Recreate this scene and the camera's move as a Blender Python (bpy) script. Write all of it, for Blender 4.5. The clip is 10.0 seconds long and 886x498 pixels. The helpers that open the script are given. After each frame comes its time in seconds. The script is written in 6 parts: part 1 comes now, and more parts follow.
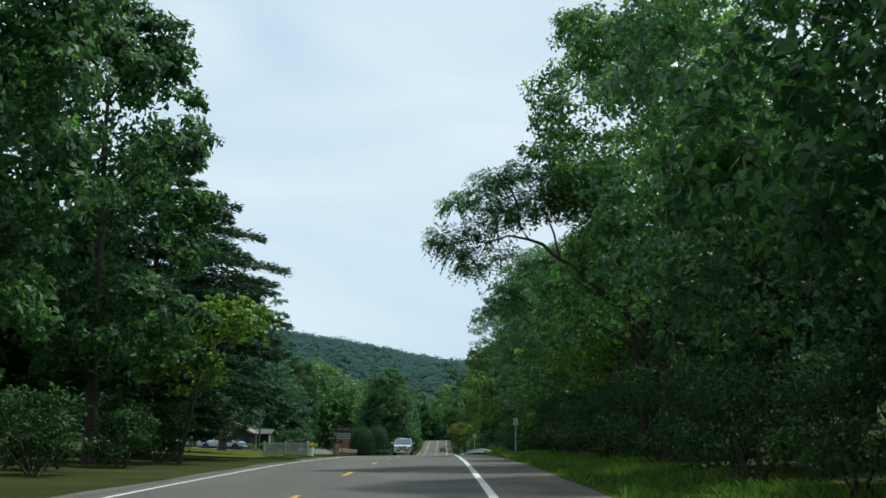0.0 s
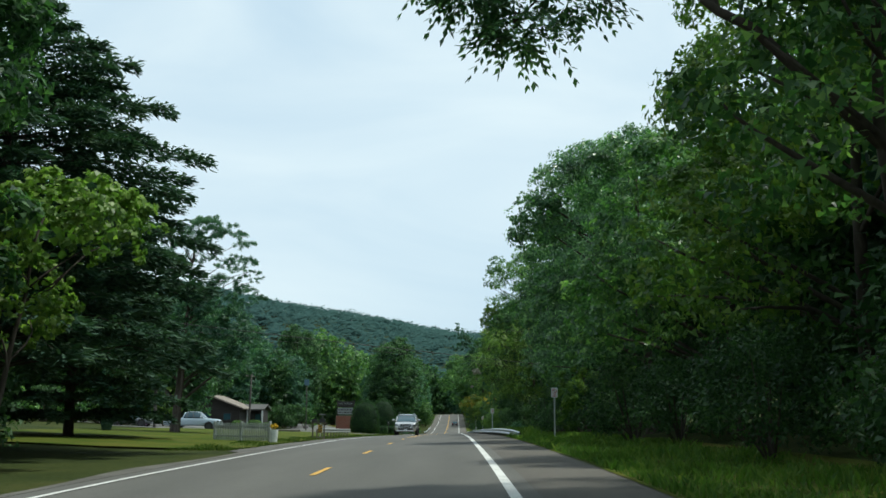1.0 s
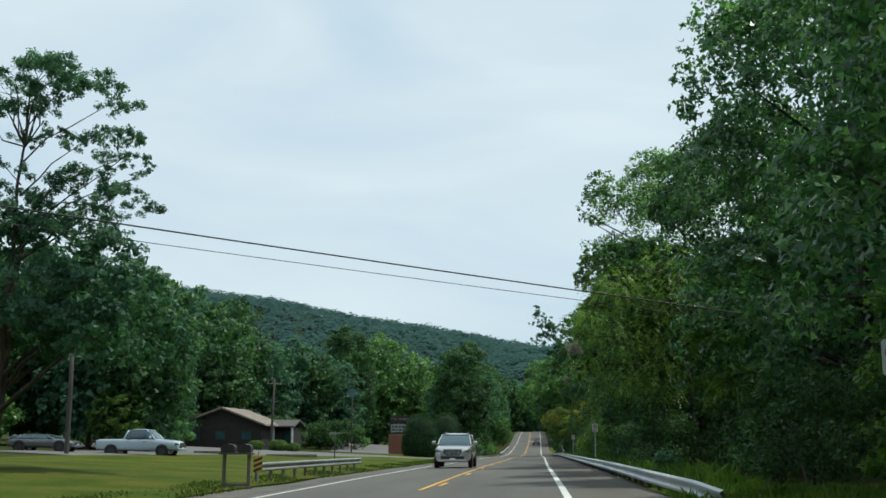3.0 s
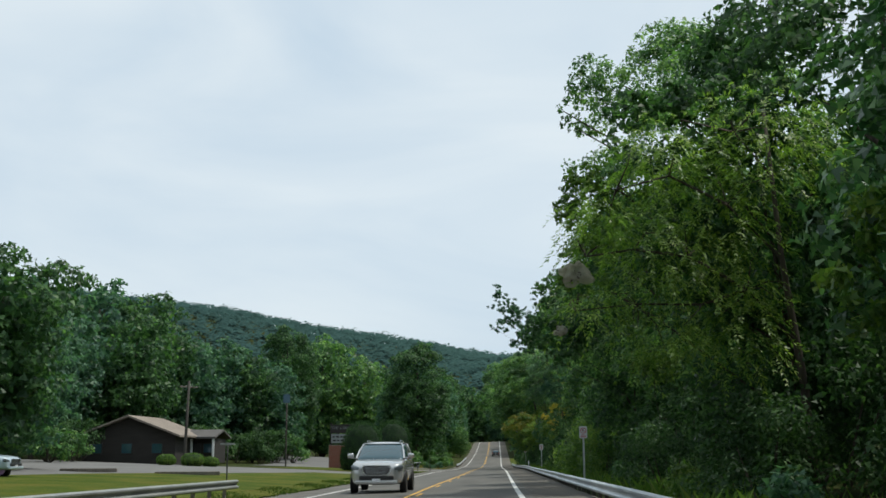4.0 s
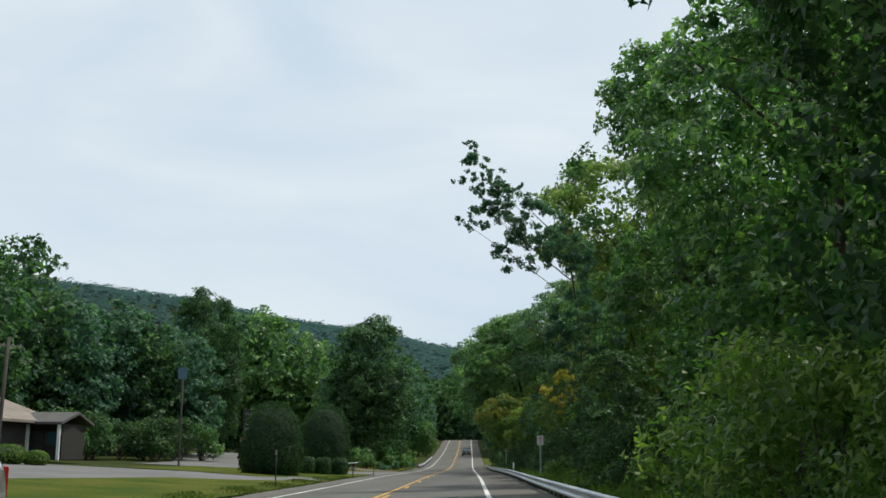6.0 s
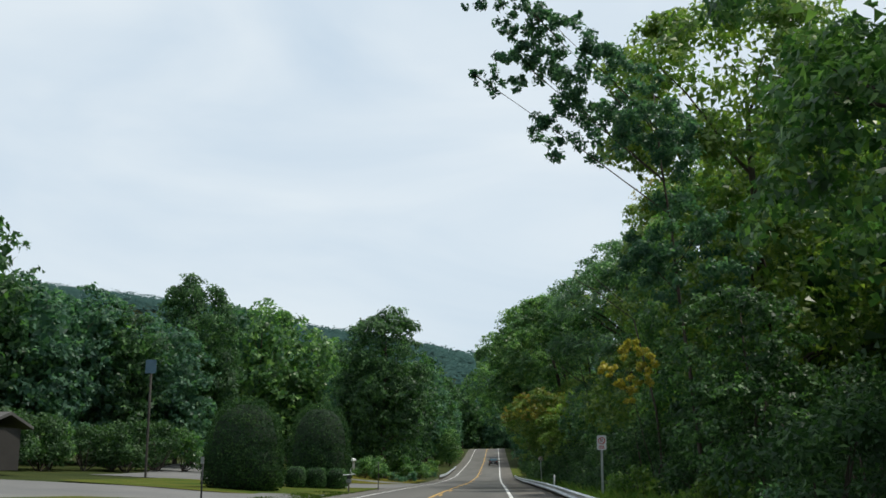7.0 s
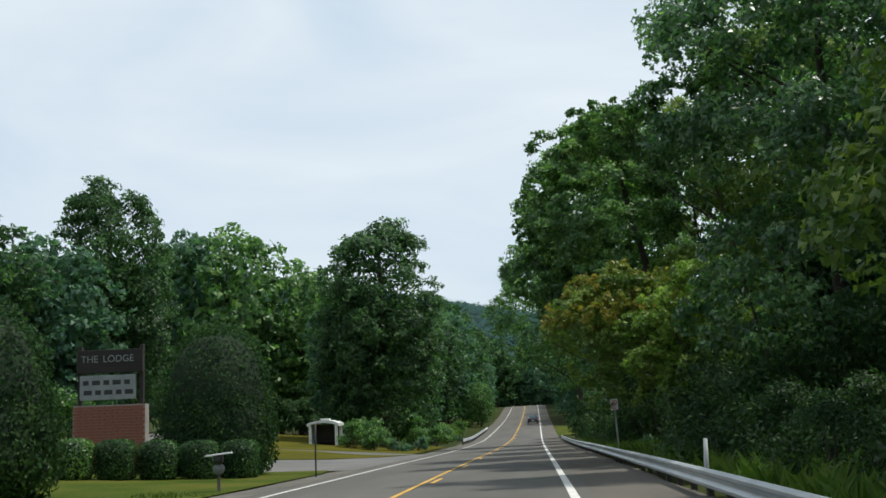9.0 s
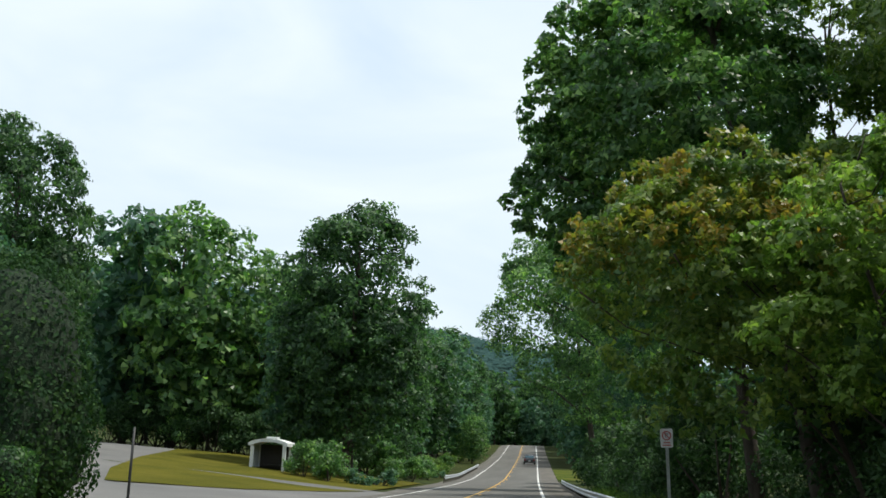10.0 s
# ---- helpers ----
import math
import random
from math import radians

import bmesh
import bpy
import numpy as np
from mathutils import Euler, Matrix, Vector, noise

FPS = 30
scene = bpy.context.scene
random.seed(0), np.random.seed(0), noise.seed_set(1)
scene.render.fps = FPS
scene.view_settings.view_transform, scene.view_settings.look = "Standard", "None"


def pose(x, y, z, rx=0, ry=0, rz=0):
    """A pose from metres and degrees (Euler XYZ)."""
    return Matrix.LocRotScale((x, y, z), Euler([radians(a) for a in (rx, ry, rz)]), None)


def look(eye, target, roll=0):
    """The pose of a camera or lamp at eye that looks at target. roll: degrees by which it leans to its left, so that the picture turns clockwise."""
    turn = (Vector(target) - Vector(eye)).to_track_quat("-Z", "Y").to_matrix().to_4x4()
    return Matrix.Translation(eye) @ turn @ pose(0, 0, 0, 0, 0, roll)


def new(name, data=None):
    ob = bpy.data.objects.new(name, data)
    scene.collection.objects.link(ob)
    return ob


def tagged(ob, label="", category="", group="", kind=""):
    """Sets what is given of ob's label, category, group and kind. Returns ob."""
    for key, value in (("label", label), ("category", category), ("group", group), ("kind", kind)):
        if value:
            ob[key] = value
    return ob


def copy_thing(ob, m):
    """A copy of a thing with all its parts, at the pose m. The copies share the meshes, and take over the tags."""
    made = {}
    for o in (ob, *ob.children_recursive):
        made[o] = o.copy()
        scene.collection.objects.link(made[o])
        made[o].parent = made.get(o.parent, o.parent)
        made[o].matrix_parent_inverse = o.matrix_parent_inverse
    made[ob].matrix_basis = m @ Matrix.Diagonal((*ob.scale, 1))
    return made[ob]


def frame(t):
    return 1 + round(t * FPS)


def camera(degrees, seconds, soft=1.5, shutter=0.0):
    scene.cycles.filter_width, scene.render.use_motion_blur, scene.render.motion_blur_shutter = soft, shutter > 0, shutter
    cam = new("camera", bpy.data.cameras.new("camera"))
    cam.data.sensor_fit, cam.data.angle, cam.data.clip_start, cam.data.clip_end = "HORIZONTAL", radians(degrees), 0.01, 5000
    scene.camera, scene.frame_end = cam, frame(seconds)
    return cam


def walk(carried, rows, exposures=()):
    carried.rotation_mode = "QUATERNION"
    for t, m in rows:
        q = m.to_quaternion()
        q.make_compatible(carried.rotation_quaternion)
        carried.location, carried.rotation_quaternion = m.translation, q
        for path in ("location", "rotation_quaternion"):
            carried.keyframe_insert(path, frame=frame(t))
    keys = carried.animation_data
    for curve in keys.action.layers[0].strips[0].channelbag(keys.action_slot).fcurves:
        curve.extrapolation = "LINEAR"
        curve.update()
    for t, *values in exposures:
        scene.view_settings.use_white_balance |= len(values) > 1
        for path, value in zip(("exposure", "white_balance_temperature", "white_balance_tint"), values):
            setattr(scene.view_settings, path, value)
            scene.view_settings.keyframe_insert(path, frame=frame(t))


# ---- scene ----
cam = camera(43.09, 10.0, soft=1.6)
PATH = [
    (0.0, (1.590, -2.248, 0.310), (1.470, 17.433, 3.865), 0.63),
    (0.5, (1.547, 8.376, 0.566), (1.839, 28.003, 4.401), 1.05),
    (1.0, (1.562, 18.659, 0.771), (1.257, 38.415, 3.866), 0.22),
    (1.5, (1.628, 28.694, 0.977), (0.745, 48.363, 4.488), 0.73),
    (2.0, (1.582, 38.663, 1.104), (-0.025, 58.330, 4.364), 0.64),
    (2.5, (1.527, 47.981, 1.227), (0.688, 67.574, 5.150), 0.08),
    (3.0, (1.559, 57.413, 1.214), (-0.160, 77.049, 4.601), 0.21),
    (4.5, (1.198, 86.422, 1.285), (0.511, 106.077, 4.921), -0.43),
    (5.0, (1.179, 95.957, 1.217), (0.413, 115.616, 4.817), -0.04),
    (5.5, (1.095, 105.357, 1.160), (1.026, 125.060, 4.597), 0.25),
    (6.0, (1.326, 114.280, 1.086), (0.792, 133.953, 4.648), 0.43),
    (7.5, (1.324, 141.729, 1.006), (0.306, 161.352, 4.738), 0.38),
    (8.0, (1.140, 150.983, 0.877), (0.212, 170.594, 4.693), 0.28),
    (8.5, (1.253, 160.301, 0.851), (-0.217, 179.838, 4.870), 0.78),
    (9.0, (1.235, 169.771, 0.836), (-0.333, 189.471, 3.913), -2.15),
    (9.5, (1.293, 179.354, 0.716), (-0.162, 199.050, 3.876), 0.28),
    (10.0, (1.160, 188.591, 0.649), (-0.601, 208.172, 4.320), 2.39),
]
EXPOSURES = [(0.0, 0.06, 6150, 3.0), (0.5, 0.16, 6150, 3.0), (1.0, 0.11, 6190, 1.0), (1.6, 0.0, 6220, 1.5), (3.2, 0.0, 6320, 3.4), (4.5, 0.0, 6500, 9.0), (8.5, 0.04, 6500, 9.0), (9.0, 0.07, 6500, 9.0), (9.5, 0.26, 6500, 9.0), (10.0, 0.30, 6500, 9.0)]
walk(cam, [(t, look(e, g, r)) for t, e, g, r in PATH], EXPOSURES)

# ---------------------------------------------------------------- world and sun
SUN_EL, SUN_AZ = radians(66), radians(76)      # azimuth clockwise from +y
world = bpy.data.worlds.new("world")
scene.world = world
world.use_nodes = True
wn, wl = world.node_tree.nodes, world.node_tree.links
wn.clear()
sky = wn.new("ShaderNodeTexSky")
sky.sky_type = "NISHITA"
sky.sun_disc = False
sky.sun_elevation, sky.sun_rotation = SUN_EL, SUN_AZ
sky.air_density, sky.dust_density = 1.0, 2.0
bg_sky, bg_cloud = wn.new("ShaderNodeBackground"), wn.new("ShaderNodeBackground")
bg_sky.inputs["Strength"].default_value = 0.1
wl.new(sky.outputs["Color"], bg_sky.inputs["Color"])
coord = wn.new("ShaderNodeTexCoord")
mapping = wn.new("ShaderNodeMapping")
mapping.inputs["Scale"].default_value = (1.0, 1.0, 2.6)
wl.new(coord.outputs["Generated"], mapping.inputs["Vector"])
cloud = wn.new("ShaderNodeTexNoise")
cloud.inputs["Scale"].default_value = 2.6
cloud.inputs["Detail"].default_value = 5.0
cloud.inputs["Roughness"].default_value = 0.5
cloud.inputs["Distortion"].default_value = 0.6
wl.new(mapping.outputs["Vector"], cloud.inputs["Vector"])
ramp = wn.new("ShaderNodeValToRGB")
ramp.color_ramp.elements[0].position, ramp.color_ramp.elements[0].color = 0.30, (0.56, 0.68, 0.80, 1)
ramp.color_ramp.elements[1].position, ramp.color_ramp.elements[1].color = 0.68, (0.78, 0.85, 0.90, 1)
wl.new(cloud.outputs["Fac"], ramp.inputs["Fac"])
wl.new(ramp.outputs["Color"], bg_cloud.inputs["Color"])
bg_cloud.inputs["Strength"].default_value = 1.05
sky_mix = wn.new("ShaderNodeMixShader")
sky_mix.inputs["Fac"].default_value = 0.9
wout = wn.new("ShaderNodeOutputWorld")
wl.new(bg_sky.outputs[0], sky_mix.inputs[1])
wl.new(bg_cloud.outputs[0], sky_mix.inputs[2])
wl.new(sky_mix.outputs[0], wout.inputs["Surface"])
sun_data = bpy.data.lights.new("sun", "SUN")
sun_data.energy, sun_data.angle, sun_data.color = 3.5, radians(3), (1.0, 0.95, 0.86)
sun = new("sun", sun_data)
away = Vector((math.sin(SUN_AZ) * math.cos(SUN_EL), math.cos(SUN_AZ) * math.cos(SUN_EL), math.sin(SUN_EL)))
sun.matrix_world = look(away * 300, (0, 0, 0))


# ---------------------------------------------------------------- materials
def material(name, base, rough=0.6, metal=0.0, spec=0.5):
    m = bpy.data.materials.new(name)
    m.use_nodes = True
    b = m.node_tree.nodes["Principled BSDF"]
    b.inputs["Base Color"].default_value = (*base, 1)
    b.inputs["Roughness"].default_value = rough
    b.inputs["Metallic"].default_value = metal
    b.inputs["Specular IOR Level"].default_value = spec
    return m


def mottled(name, stops, scales=(0.6, 14.0), rough=0.85, bump=0.3, bump_dist=0.02, metal=0.0, spec=0.4, stretch=(1, 1, 1), island=False):
    """A surface whose colour wanders over two scales between the given stops, with a fine relief."""
    m = material(name, stops[0], rough, metal, spec)
    n, l = m.node_tree.nodes, m.node_tree.links
    b = n["Principled BSDF"]
    tc, mp = n.new("ShaderNodeTexCoord"), n.new("ShaderNodeMapping")
    mp.inputs["Scale"].default_value = stretch
    l.new(tc.outputs["Object"], mp.inputs["Vector"])
    big, fine = n.new("ShaderNodeTexNoise"), n.new("ShaderNodeTexNoise")
    for tex, s, d in ((big, scales[0], 4.0), (fine, scales[1], 5.0)):
        tex.inputs["Scale"].default_value = s
        tex.inputs["Detail"].default_value = d
        l.new(mp.outputs["Vector"], tex.inputs["Vector"])
    mix = n.new("ShaderNodeMath")
    mix.operation = "MULTIPLY_ADD"
    mix.inputs[1].default_value = 0.55
    half = n.new("ShaderNodeMath")
    half.operation = "MULTIPLY"
    half.inputs[1].default_value = 0.45
    l.new(fine.outputs["Fac"], half.inputs[0])
    l.new(big.outputs["Fac"], mix.inputs[0])
    l.new(half.outputs[0], mix.inputs[2])
    r = n.new("ShaderNodeValToRGB")
    while len(r.color_ramp.elements) < len(stops):
        r.color_ramp.elements.new(0.5)
    for k, (e, c) in enumerate(zip(r.color_ramp.elements, stops)):
        e.position = 0.32 + 0.36 * k / max(1, len(stops) - 1)
        e.color = (*c, 1)
    l.new(mix.outputs[0], r.inputs["Fac"])
    l.new(r.outputs["Color"], b.inputs["Base Color"])
    bm_ = n.new("ShaderNodeBump")
    bm_.inputs["Strength"].default_value = bump
    bm_.inputs["Distance"].default_value = bump_dist
    l.new(fine.outputs["Fac"], bm_.inputs["Height"])
    l.new(bm_.outputs["Normal"], b.inputs["Normal"])
    return m


def foliage(name, stops, rough=0.42, through_light=0.44, spec=0.4):
    """Leaves: each leaf takes its own shade, and lets part of the light through."""
    m = material(name, stops[0], rough, 0.0, spec)
    n, l = m.node_tree.nodes, m.node_tree.links
    b, out = n["Principled BSDF"], n["Material Output"]
    geo = n.new("ShaderNodeNewGeometry")
    r = n.new("ShaderNodeValToRGB")
    while len(r.color_ramp.elements) < len(stops):
        r.color_ramp.elements.new(0.5)
    for k, (e, c) in enumerate(zip(r.color_ramp.elements, stops)):
        e.position = (k / max(1, len(stops) - 1)) ** 0.75
        e.color = (*c, 1)
    tc = n.new("ShaderNodeTexCoord")
    wide = n.new("ShaderNodeTexNoise")
    wide.inputs["Scale"].default_value = 0.8
    l.new(tc.outputs["Object"], wide.inputs["Vector"])
    add = n.new("ShaderNodeMath")
    add.operation = "MULTIPLY_ADD"
    add.inputs[1].default_value = 1.7
    add.inputs[2].default_value = -0.72
    l.new(wide.outputs["Fac"], add.inputs[0])
    mean = n.new("ShaderNodeMath")
    mean.operation = "MULTIPLY_ADD"
    mean.inputs[1].default_value = 0.80
    l.new(geo.outputs["Random Per Island"], mean.inputs[0])
    l.new(add.outputs[0], mean.inputs[2])
    l.new(mean.outputs[0], r.inputs["Fac"])
    l.new(r.outputs["Color"], b.inputs["Base Color"])
    tr = n.new("ShaderNodeBsdfTranslucent")
    bright = n.new("ShaderNodeMixRGB")
    bright.blend_type = "MULTIPLY"
    bright.inputs["Fac"].default_value = 1.0
    bright.inputs["Color2"].default_value = (1.25, 1.55, 0.78, 1)
    l.new(r.outputs["Color"], bright.inputs["Color1"])
    l.new(bright.outputs["Color"], tr.inputs["Color"])
    mx = n.new("ShaderNodeMixShader")
    mx.inputs["Fac"].default_value = through_light
    l.new(b.outputs[0], mx.inputs[1])
    l.new(tr.outputs[0], mx.inputs[2])
    l.new(mx.outputs[0], out.inputs["Surface"])
    return m


M_LEAF = foliage("leaf_green", [(0.032, 0.08, 0.031), (0.064, 0.148, 0.048), (0.112, 0.215, 0.066), (0.267, 0.416, 0.125)])
# dark green leaf, its stops lowered further for deep shade among the trees
M_LEAF_DARK = foliage("leaf_dark", [(0.02, 0.05, 0.024), (0.042, 0.096, 0.038), (0.12, 0.227, 0.081)], 0.48, 0.44, 0.25)
# undergrowth leaves, with the trees' shade put into the darker colour
M_LEAF_SHRUB_SHADE = foliage("leaf_shrub_shade", [(0.017, 0.042, 0.019), (0.036, 0.080, 0.030), (0.085, 0.160, 0.055)], 0.55, 0.32, 0.2)
M_LEAF_COOL = foliage("leaf_cool", [(0.032, 0.08, 0.061), (0.060, 0.134, 0.086), (0.130, 0.240, 0.140)], 0.48, 0.44, 0.25)
M_LEAF_GLOSSY = foliage("leaf_glossy", [(0.032, 0.084, 0.043), (0.07, 0.158, 0.066), (0.202, 0.351, 0.133)], 0.34, 0.44, 0.6)
M_LEAF_BRIGHT = foliage("leaf_bright", [(0.047, 0.102, 0.024), (0.094, 0.171, 0.035), (0.199, 0.279, 0.057)], 0.44, 0.46, 0.3)
# yellow-green leaf made lighter, so that sunlight is part of its colour
M_LEAF_LIME_LIT = foliage("leaf_lime_lit", [(0.06, 0.12, 0.025), (0.14, 0.23, 0.045), (0.27, 0.37, 0.085)], 0.44, 0.46, 0.3)
M_LEAF_YELLOW = foliage("leaf_yellow", [(0.13, 0.16, 0.03), (0.30, 0.26, 0.04), (0.50, 0.39, 0.055)])
M_LEAF_OLIVE = foliage("leaf_olive", [(0.066, 0.13, 0.033), (0.125, 0.20, 0.043), (0.25, 0.31, 0.066)])
M_LEAF_GOLD = foliage("leaf_golden", [(0.09, 0.14, 0.03), (0.16, 0.185, 0.035), (0.25, 0.215, 0.04), (0.30, 0.195, 0.04)])
M_NEEDLE = foliage("needle", [(0.020, 0.048, 0.034), (0.042, 0.086, 0.054), (0.072, 0.120, 0.068)], 0.7, 0.2, 0.15)
# distant forest green, with blue haze mixed into the stops
M_FAR_HAZE = foliage("far_wood_haze", [(0.031, 0.070, 0.066), (0.038, 0.082, 0.074), (0.046, 0.094, 0.081)], 0.9, 0.1, 0.05)
M_GRASS = foliage("grass_blade", [(0.05, 0.11, 0.018), (0.095, 0.175, 0.028), (0.15, 0.20, 0.045)], 0.6, 0.4, 0.3)
M_BARK = mottled("bark", [(0.030, 0.024, 0.019), (0.062, 0.050, 0.040), (0.10, 0.085, 0.07)], (1.5, 9.0), 0.95, 0.8, 0.05, stretch=(1, 1, 0.25))
M_GROUND = mottled("ground", [(0.016, 0.024, 0.009), (0.034, 0.046, 0.013), (0.060, 0.062, 0.020)], (0.25, 6.0), 0.95, 0.8, 0.08, spec=0.06)
M_LAWN = mottled("lawn", [(0.022, 0.045, 0.007), (0.043, 0.070, 0.009), (0.082, 0.090, 0.015), (0.105, 0.088, 0.024)], (0.3, 9.0), 0.95, 0.7, 0.05, spec=0.06)
M_LAWN_DRY = mottled("dry_lawn", [(0.045, 0.052, 0.007), (0.080, 0.077, 0.010), (0.125, 0.110, 0.017)], (0.25, 9.0), 0.95, 0.7, 0.05, spec=0.06)
M_ASPHALT = mottled("asphalt", [(0.080, 0.079, 0.072), (0.105, 0.103, 0.094), (0.132, 0.128, 0.116)], (0.35, 45.0), 0.88, 0.35, 0.01, stretch=(1.6, 0.18, 1), spec=0.2)
M_SHOULDER = mottled("shoulder_asphalt", [(0.082, 0.077, 0.069), (0.112, 0.104, 0.091), (0.143, 0.132, 0.114)], (0.5, 40.0), 0.92, 0.5, 0.015, stretch=(1.4, 0.3, 1), spec=0.15)
M_LOT = mottled("lot_asphalt", [(0.105, 0.105, 0.103), (0.14, 0.14, 0.136), (0.18, 0.176, 0.168)], (0.2, 20.0), 0.92, 0.4, 0.01, spec=0.2)
M_GRAVEL = mottled("gravel", [(0.085, 0.082, 0.075), (0.125, 0.12, 0.108), (0.17, 0.16, 0.142)], (0.6, 22.0), 0.95, 0.9, 0.03, spec=0.1)
M_WHITE_LINE = mottled("white_line", [(0.42, 0.42, 0.40), (0.62, 0.62, 0.59), (0.70, 0.70, 0.68)], (1.2, 30.0), 0.8, 0.3, 0.004)
M_YELLOW_LINE = mottled("yellow_line", [(0.42, 0.24, 0.05), (0.58, 0.34, 0.06), (0.62, 0.40, 0.12)], (1.2, 30.0), 0.8, 0.3, 0.004)
M_STEEL = mottled("galvanised_steel", [(0.40, 0.43, 0.44), (0.52, 0.55, 0.56), (0.62, 0.64, 0.65)], (0.8, 20.0), 0.45, 0.15, 0.004, metal=0.75)
M_OLD_STEEL = mottled("dull_steel", [(0.17, 0.185, 0.18), (0.24, 0.255, 0.25), (0.31, 0.32, 0.31)], (0.8, 20.0), 0.6, 0.2, 0.004, metal=0.4)
M_WOOD_POST = mottled("weathered_wood", [(0.09, 0.075, 0.06), (0.16, 0.14, 0.115), (0.23, 0.20, 0.17)], (1.0, 16.0), 0.9, 0.5, 0.01, stretch=(1, 1, 0.2))
M_SIGN_WHITE = mottled("sign_white", [(0.62, 0.63, 0.64), (0.72, 0.73, 0.74)], (2.0, 20.0), 0.45, 0.05, 0.002)
M_SIGN_RED = material("sign_red", (0.45, 0.03, 0.03), 0.45)
M_BLACK = material("sign_black", (0.02, 0.02, 0.02), 0.5)
M_WIRE = material("wire_black", (0.015, 0.015, 0.016), 0.6)


# ---------------------------------------------------------------- mesh helpers
def mesh_from(name, verts, faces, mats, smooth=False):
    me = bpy.data.meshes.new(name)
    me.from_pydata(verts, [], faces)
    for m in (mats if isinstance(mats, (list, tuple)) else [mats]):
        me.materials.append(m)
    if smooth:
        me.polygons.foreach_set("use_smooth", [True] * len(me.polygons))
    me.update()
    return me


def quads_mesh(name, v, mat):
    """A mesh of loose leaves from an array of n x k x 3 corners."""
    n, k = v.shape[:2]
    me = bpy.data.meshes.new(name)
    me.vertices.add(k * n)
    me.vertices.foreach_set("co", np.ascontiguousarray(v, dtype=np.float32).ravel())
    me.loops.add(k * n)
    me.loops.foreach_set("vertex_index", np.arange(k * n, dtype=np.int32))
    me.polygons.add(n)
    me.polygons.foreach_set("loop_start", np.arange(0, k * n, k, dtype=np.int32))
    me.polygons.foreach_set("loop_total", np.full(n, k, dtype=np.int32))
    me.materials.append(mat)
    me.update()
    me.validate()
    return me


def part(name, data, mat=None, parent=None, label=""):
    """Links a bmesh or a mesh as one mesh object under a thing."""
    if isinstance(data, bmesh.types.BMesh):
        me = bpy.data.meshes.new(name)
        data.to_mesh(me)
        data.free()
        if mat:
            me.materials.append(mat)
        data = me
    ob = new(name, data)
    if parent is not None:
        ob.parent = parent
    if label:
        tagged(ob, label)
    return ob


def empty(name, loc, rz=0.0):
    ob = new(name)
    ob.matrix_basis = pose(*loc, 0, 0, rz)
    ob.empty_display_size = 0.2
    return ob


def box(bm, c, s, bevel=0.0, rot=None):
    r = bmesh.ops.create_cube(bm, size=1.0)
    vs = r["verts"]
    bmesh.ops.scale(bm, vec=s, verts=vs)
    if bevel:
        es = list({e for v in vs for e in v.link_edges})
        out = bmesh.ops.bevel(bm, geom=es, offset=bevel, segments=2, affect="EDGES", profile=0.5)
        vs = list({v for f in out["faces"] for v in f.verts} | {v for v in vs if v.is_valid})
    if rot is not None:
        bmesh.ops.rotate(bm, cent=(0, 0, 0), matrix=rot, verts=vs)
    bmesh.ops.translate(bm, vec=c, verts=vs)
    return vs


def tube(verts, faces, pts, radii, sides=6):
    """Appends a tapered tube along pts to plain vertex and face lists."""
    start = len(verts)
    for k, p in enumerate(pts):
        a = Vector(pts[min(k + 1, len(pts) - 1)]) - Vector(pts[max(k - 1, 0)])
        a.normalize()
        u = a.orthogonal().normalized()
        w = a.cross(u)
        for i in range(sides):
            ang = 2 * math.pi * i / sides
            q = Vector(p) + radii[k] * (math.cos(ang) * u + math.sin(ang) * w)
            verts.append(q[:])
    for k in range(len(pts) - 1):
        for i in range(sides):
            a, b = start + k * sides + i, start + k * sides + (i + 1) % sides
            faces.append((a, b, b + sides, a + sides))
    faces.append(tuple(start + (len(pts) - 1) * sides + i for i in range(sides)))


# ---------------------------------------------------------------- the lie of the land
PROFILE_Y = np.array([-60, -30, 0, 20, 40, 60, 80, 100, 130, 160, 190, 220, 250, 280, 310, 350, 400, 440, 480, 510, 560, 640.0])
PROFILE_Z = np.array([-2.1, -1.51, -0.83, -0.40, -0.09, 0.04, 0.10, 0.04, -0.13, -0.34, -0.50, -0.77, -1.09, -1.26, -1.24, -0.32, 1.15, 2.75, 4.75, 5.35, 4.9, 3.0])
EDGE_Y = np.array([-60, -30, 60, 120, 180, 240, 300, 390, 490, 640.0])
EDGE_X = np.array([2.72, 2.59, 2.2, 1.85, 1.82, 1.55, 1.36, 1.22, 0.8, 2.5])
_fine = np.arange(-80, 660, 1.0)
_kernel = np.hanning(25) / np.hanning(25).sum()


def _smooth(ys, vs):
    raw = np.interp(np.arange(-92, 672, 1.0), ys, vs)
    return np.convolve(raw, _kernel, "valid")


_rz, _rx = _smooth(PROFILE_Y, PROFILE_Z)[:len(_fine)], _smooth(EDGE_Y, EDGE_X)[:len(_fine)]
CROSS = 0.022


def road_z(y):
    return np.interp(y, _fine, _rz)


def edge_x(y):
    """The right white line."""
    return np.interp(y, _fine, _rx)


RIDGE_X = np.array([-1500, -800, -600, -417, -338, -252, -167, -111, -35, 22, 120, 300, 700, 1500.0])
RIDGE_Z = np.array([114, 142, 152, 148, 138, 127, 108, 100, 87, 80, 72, 62, 54, 54.0])


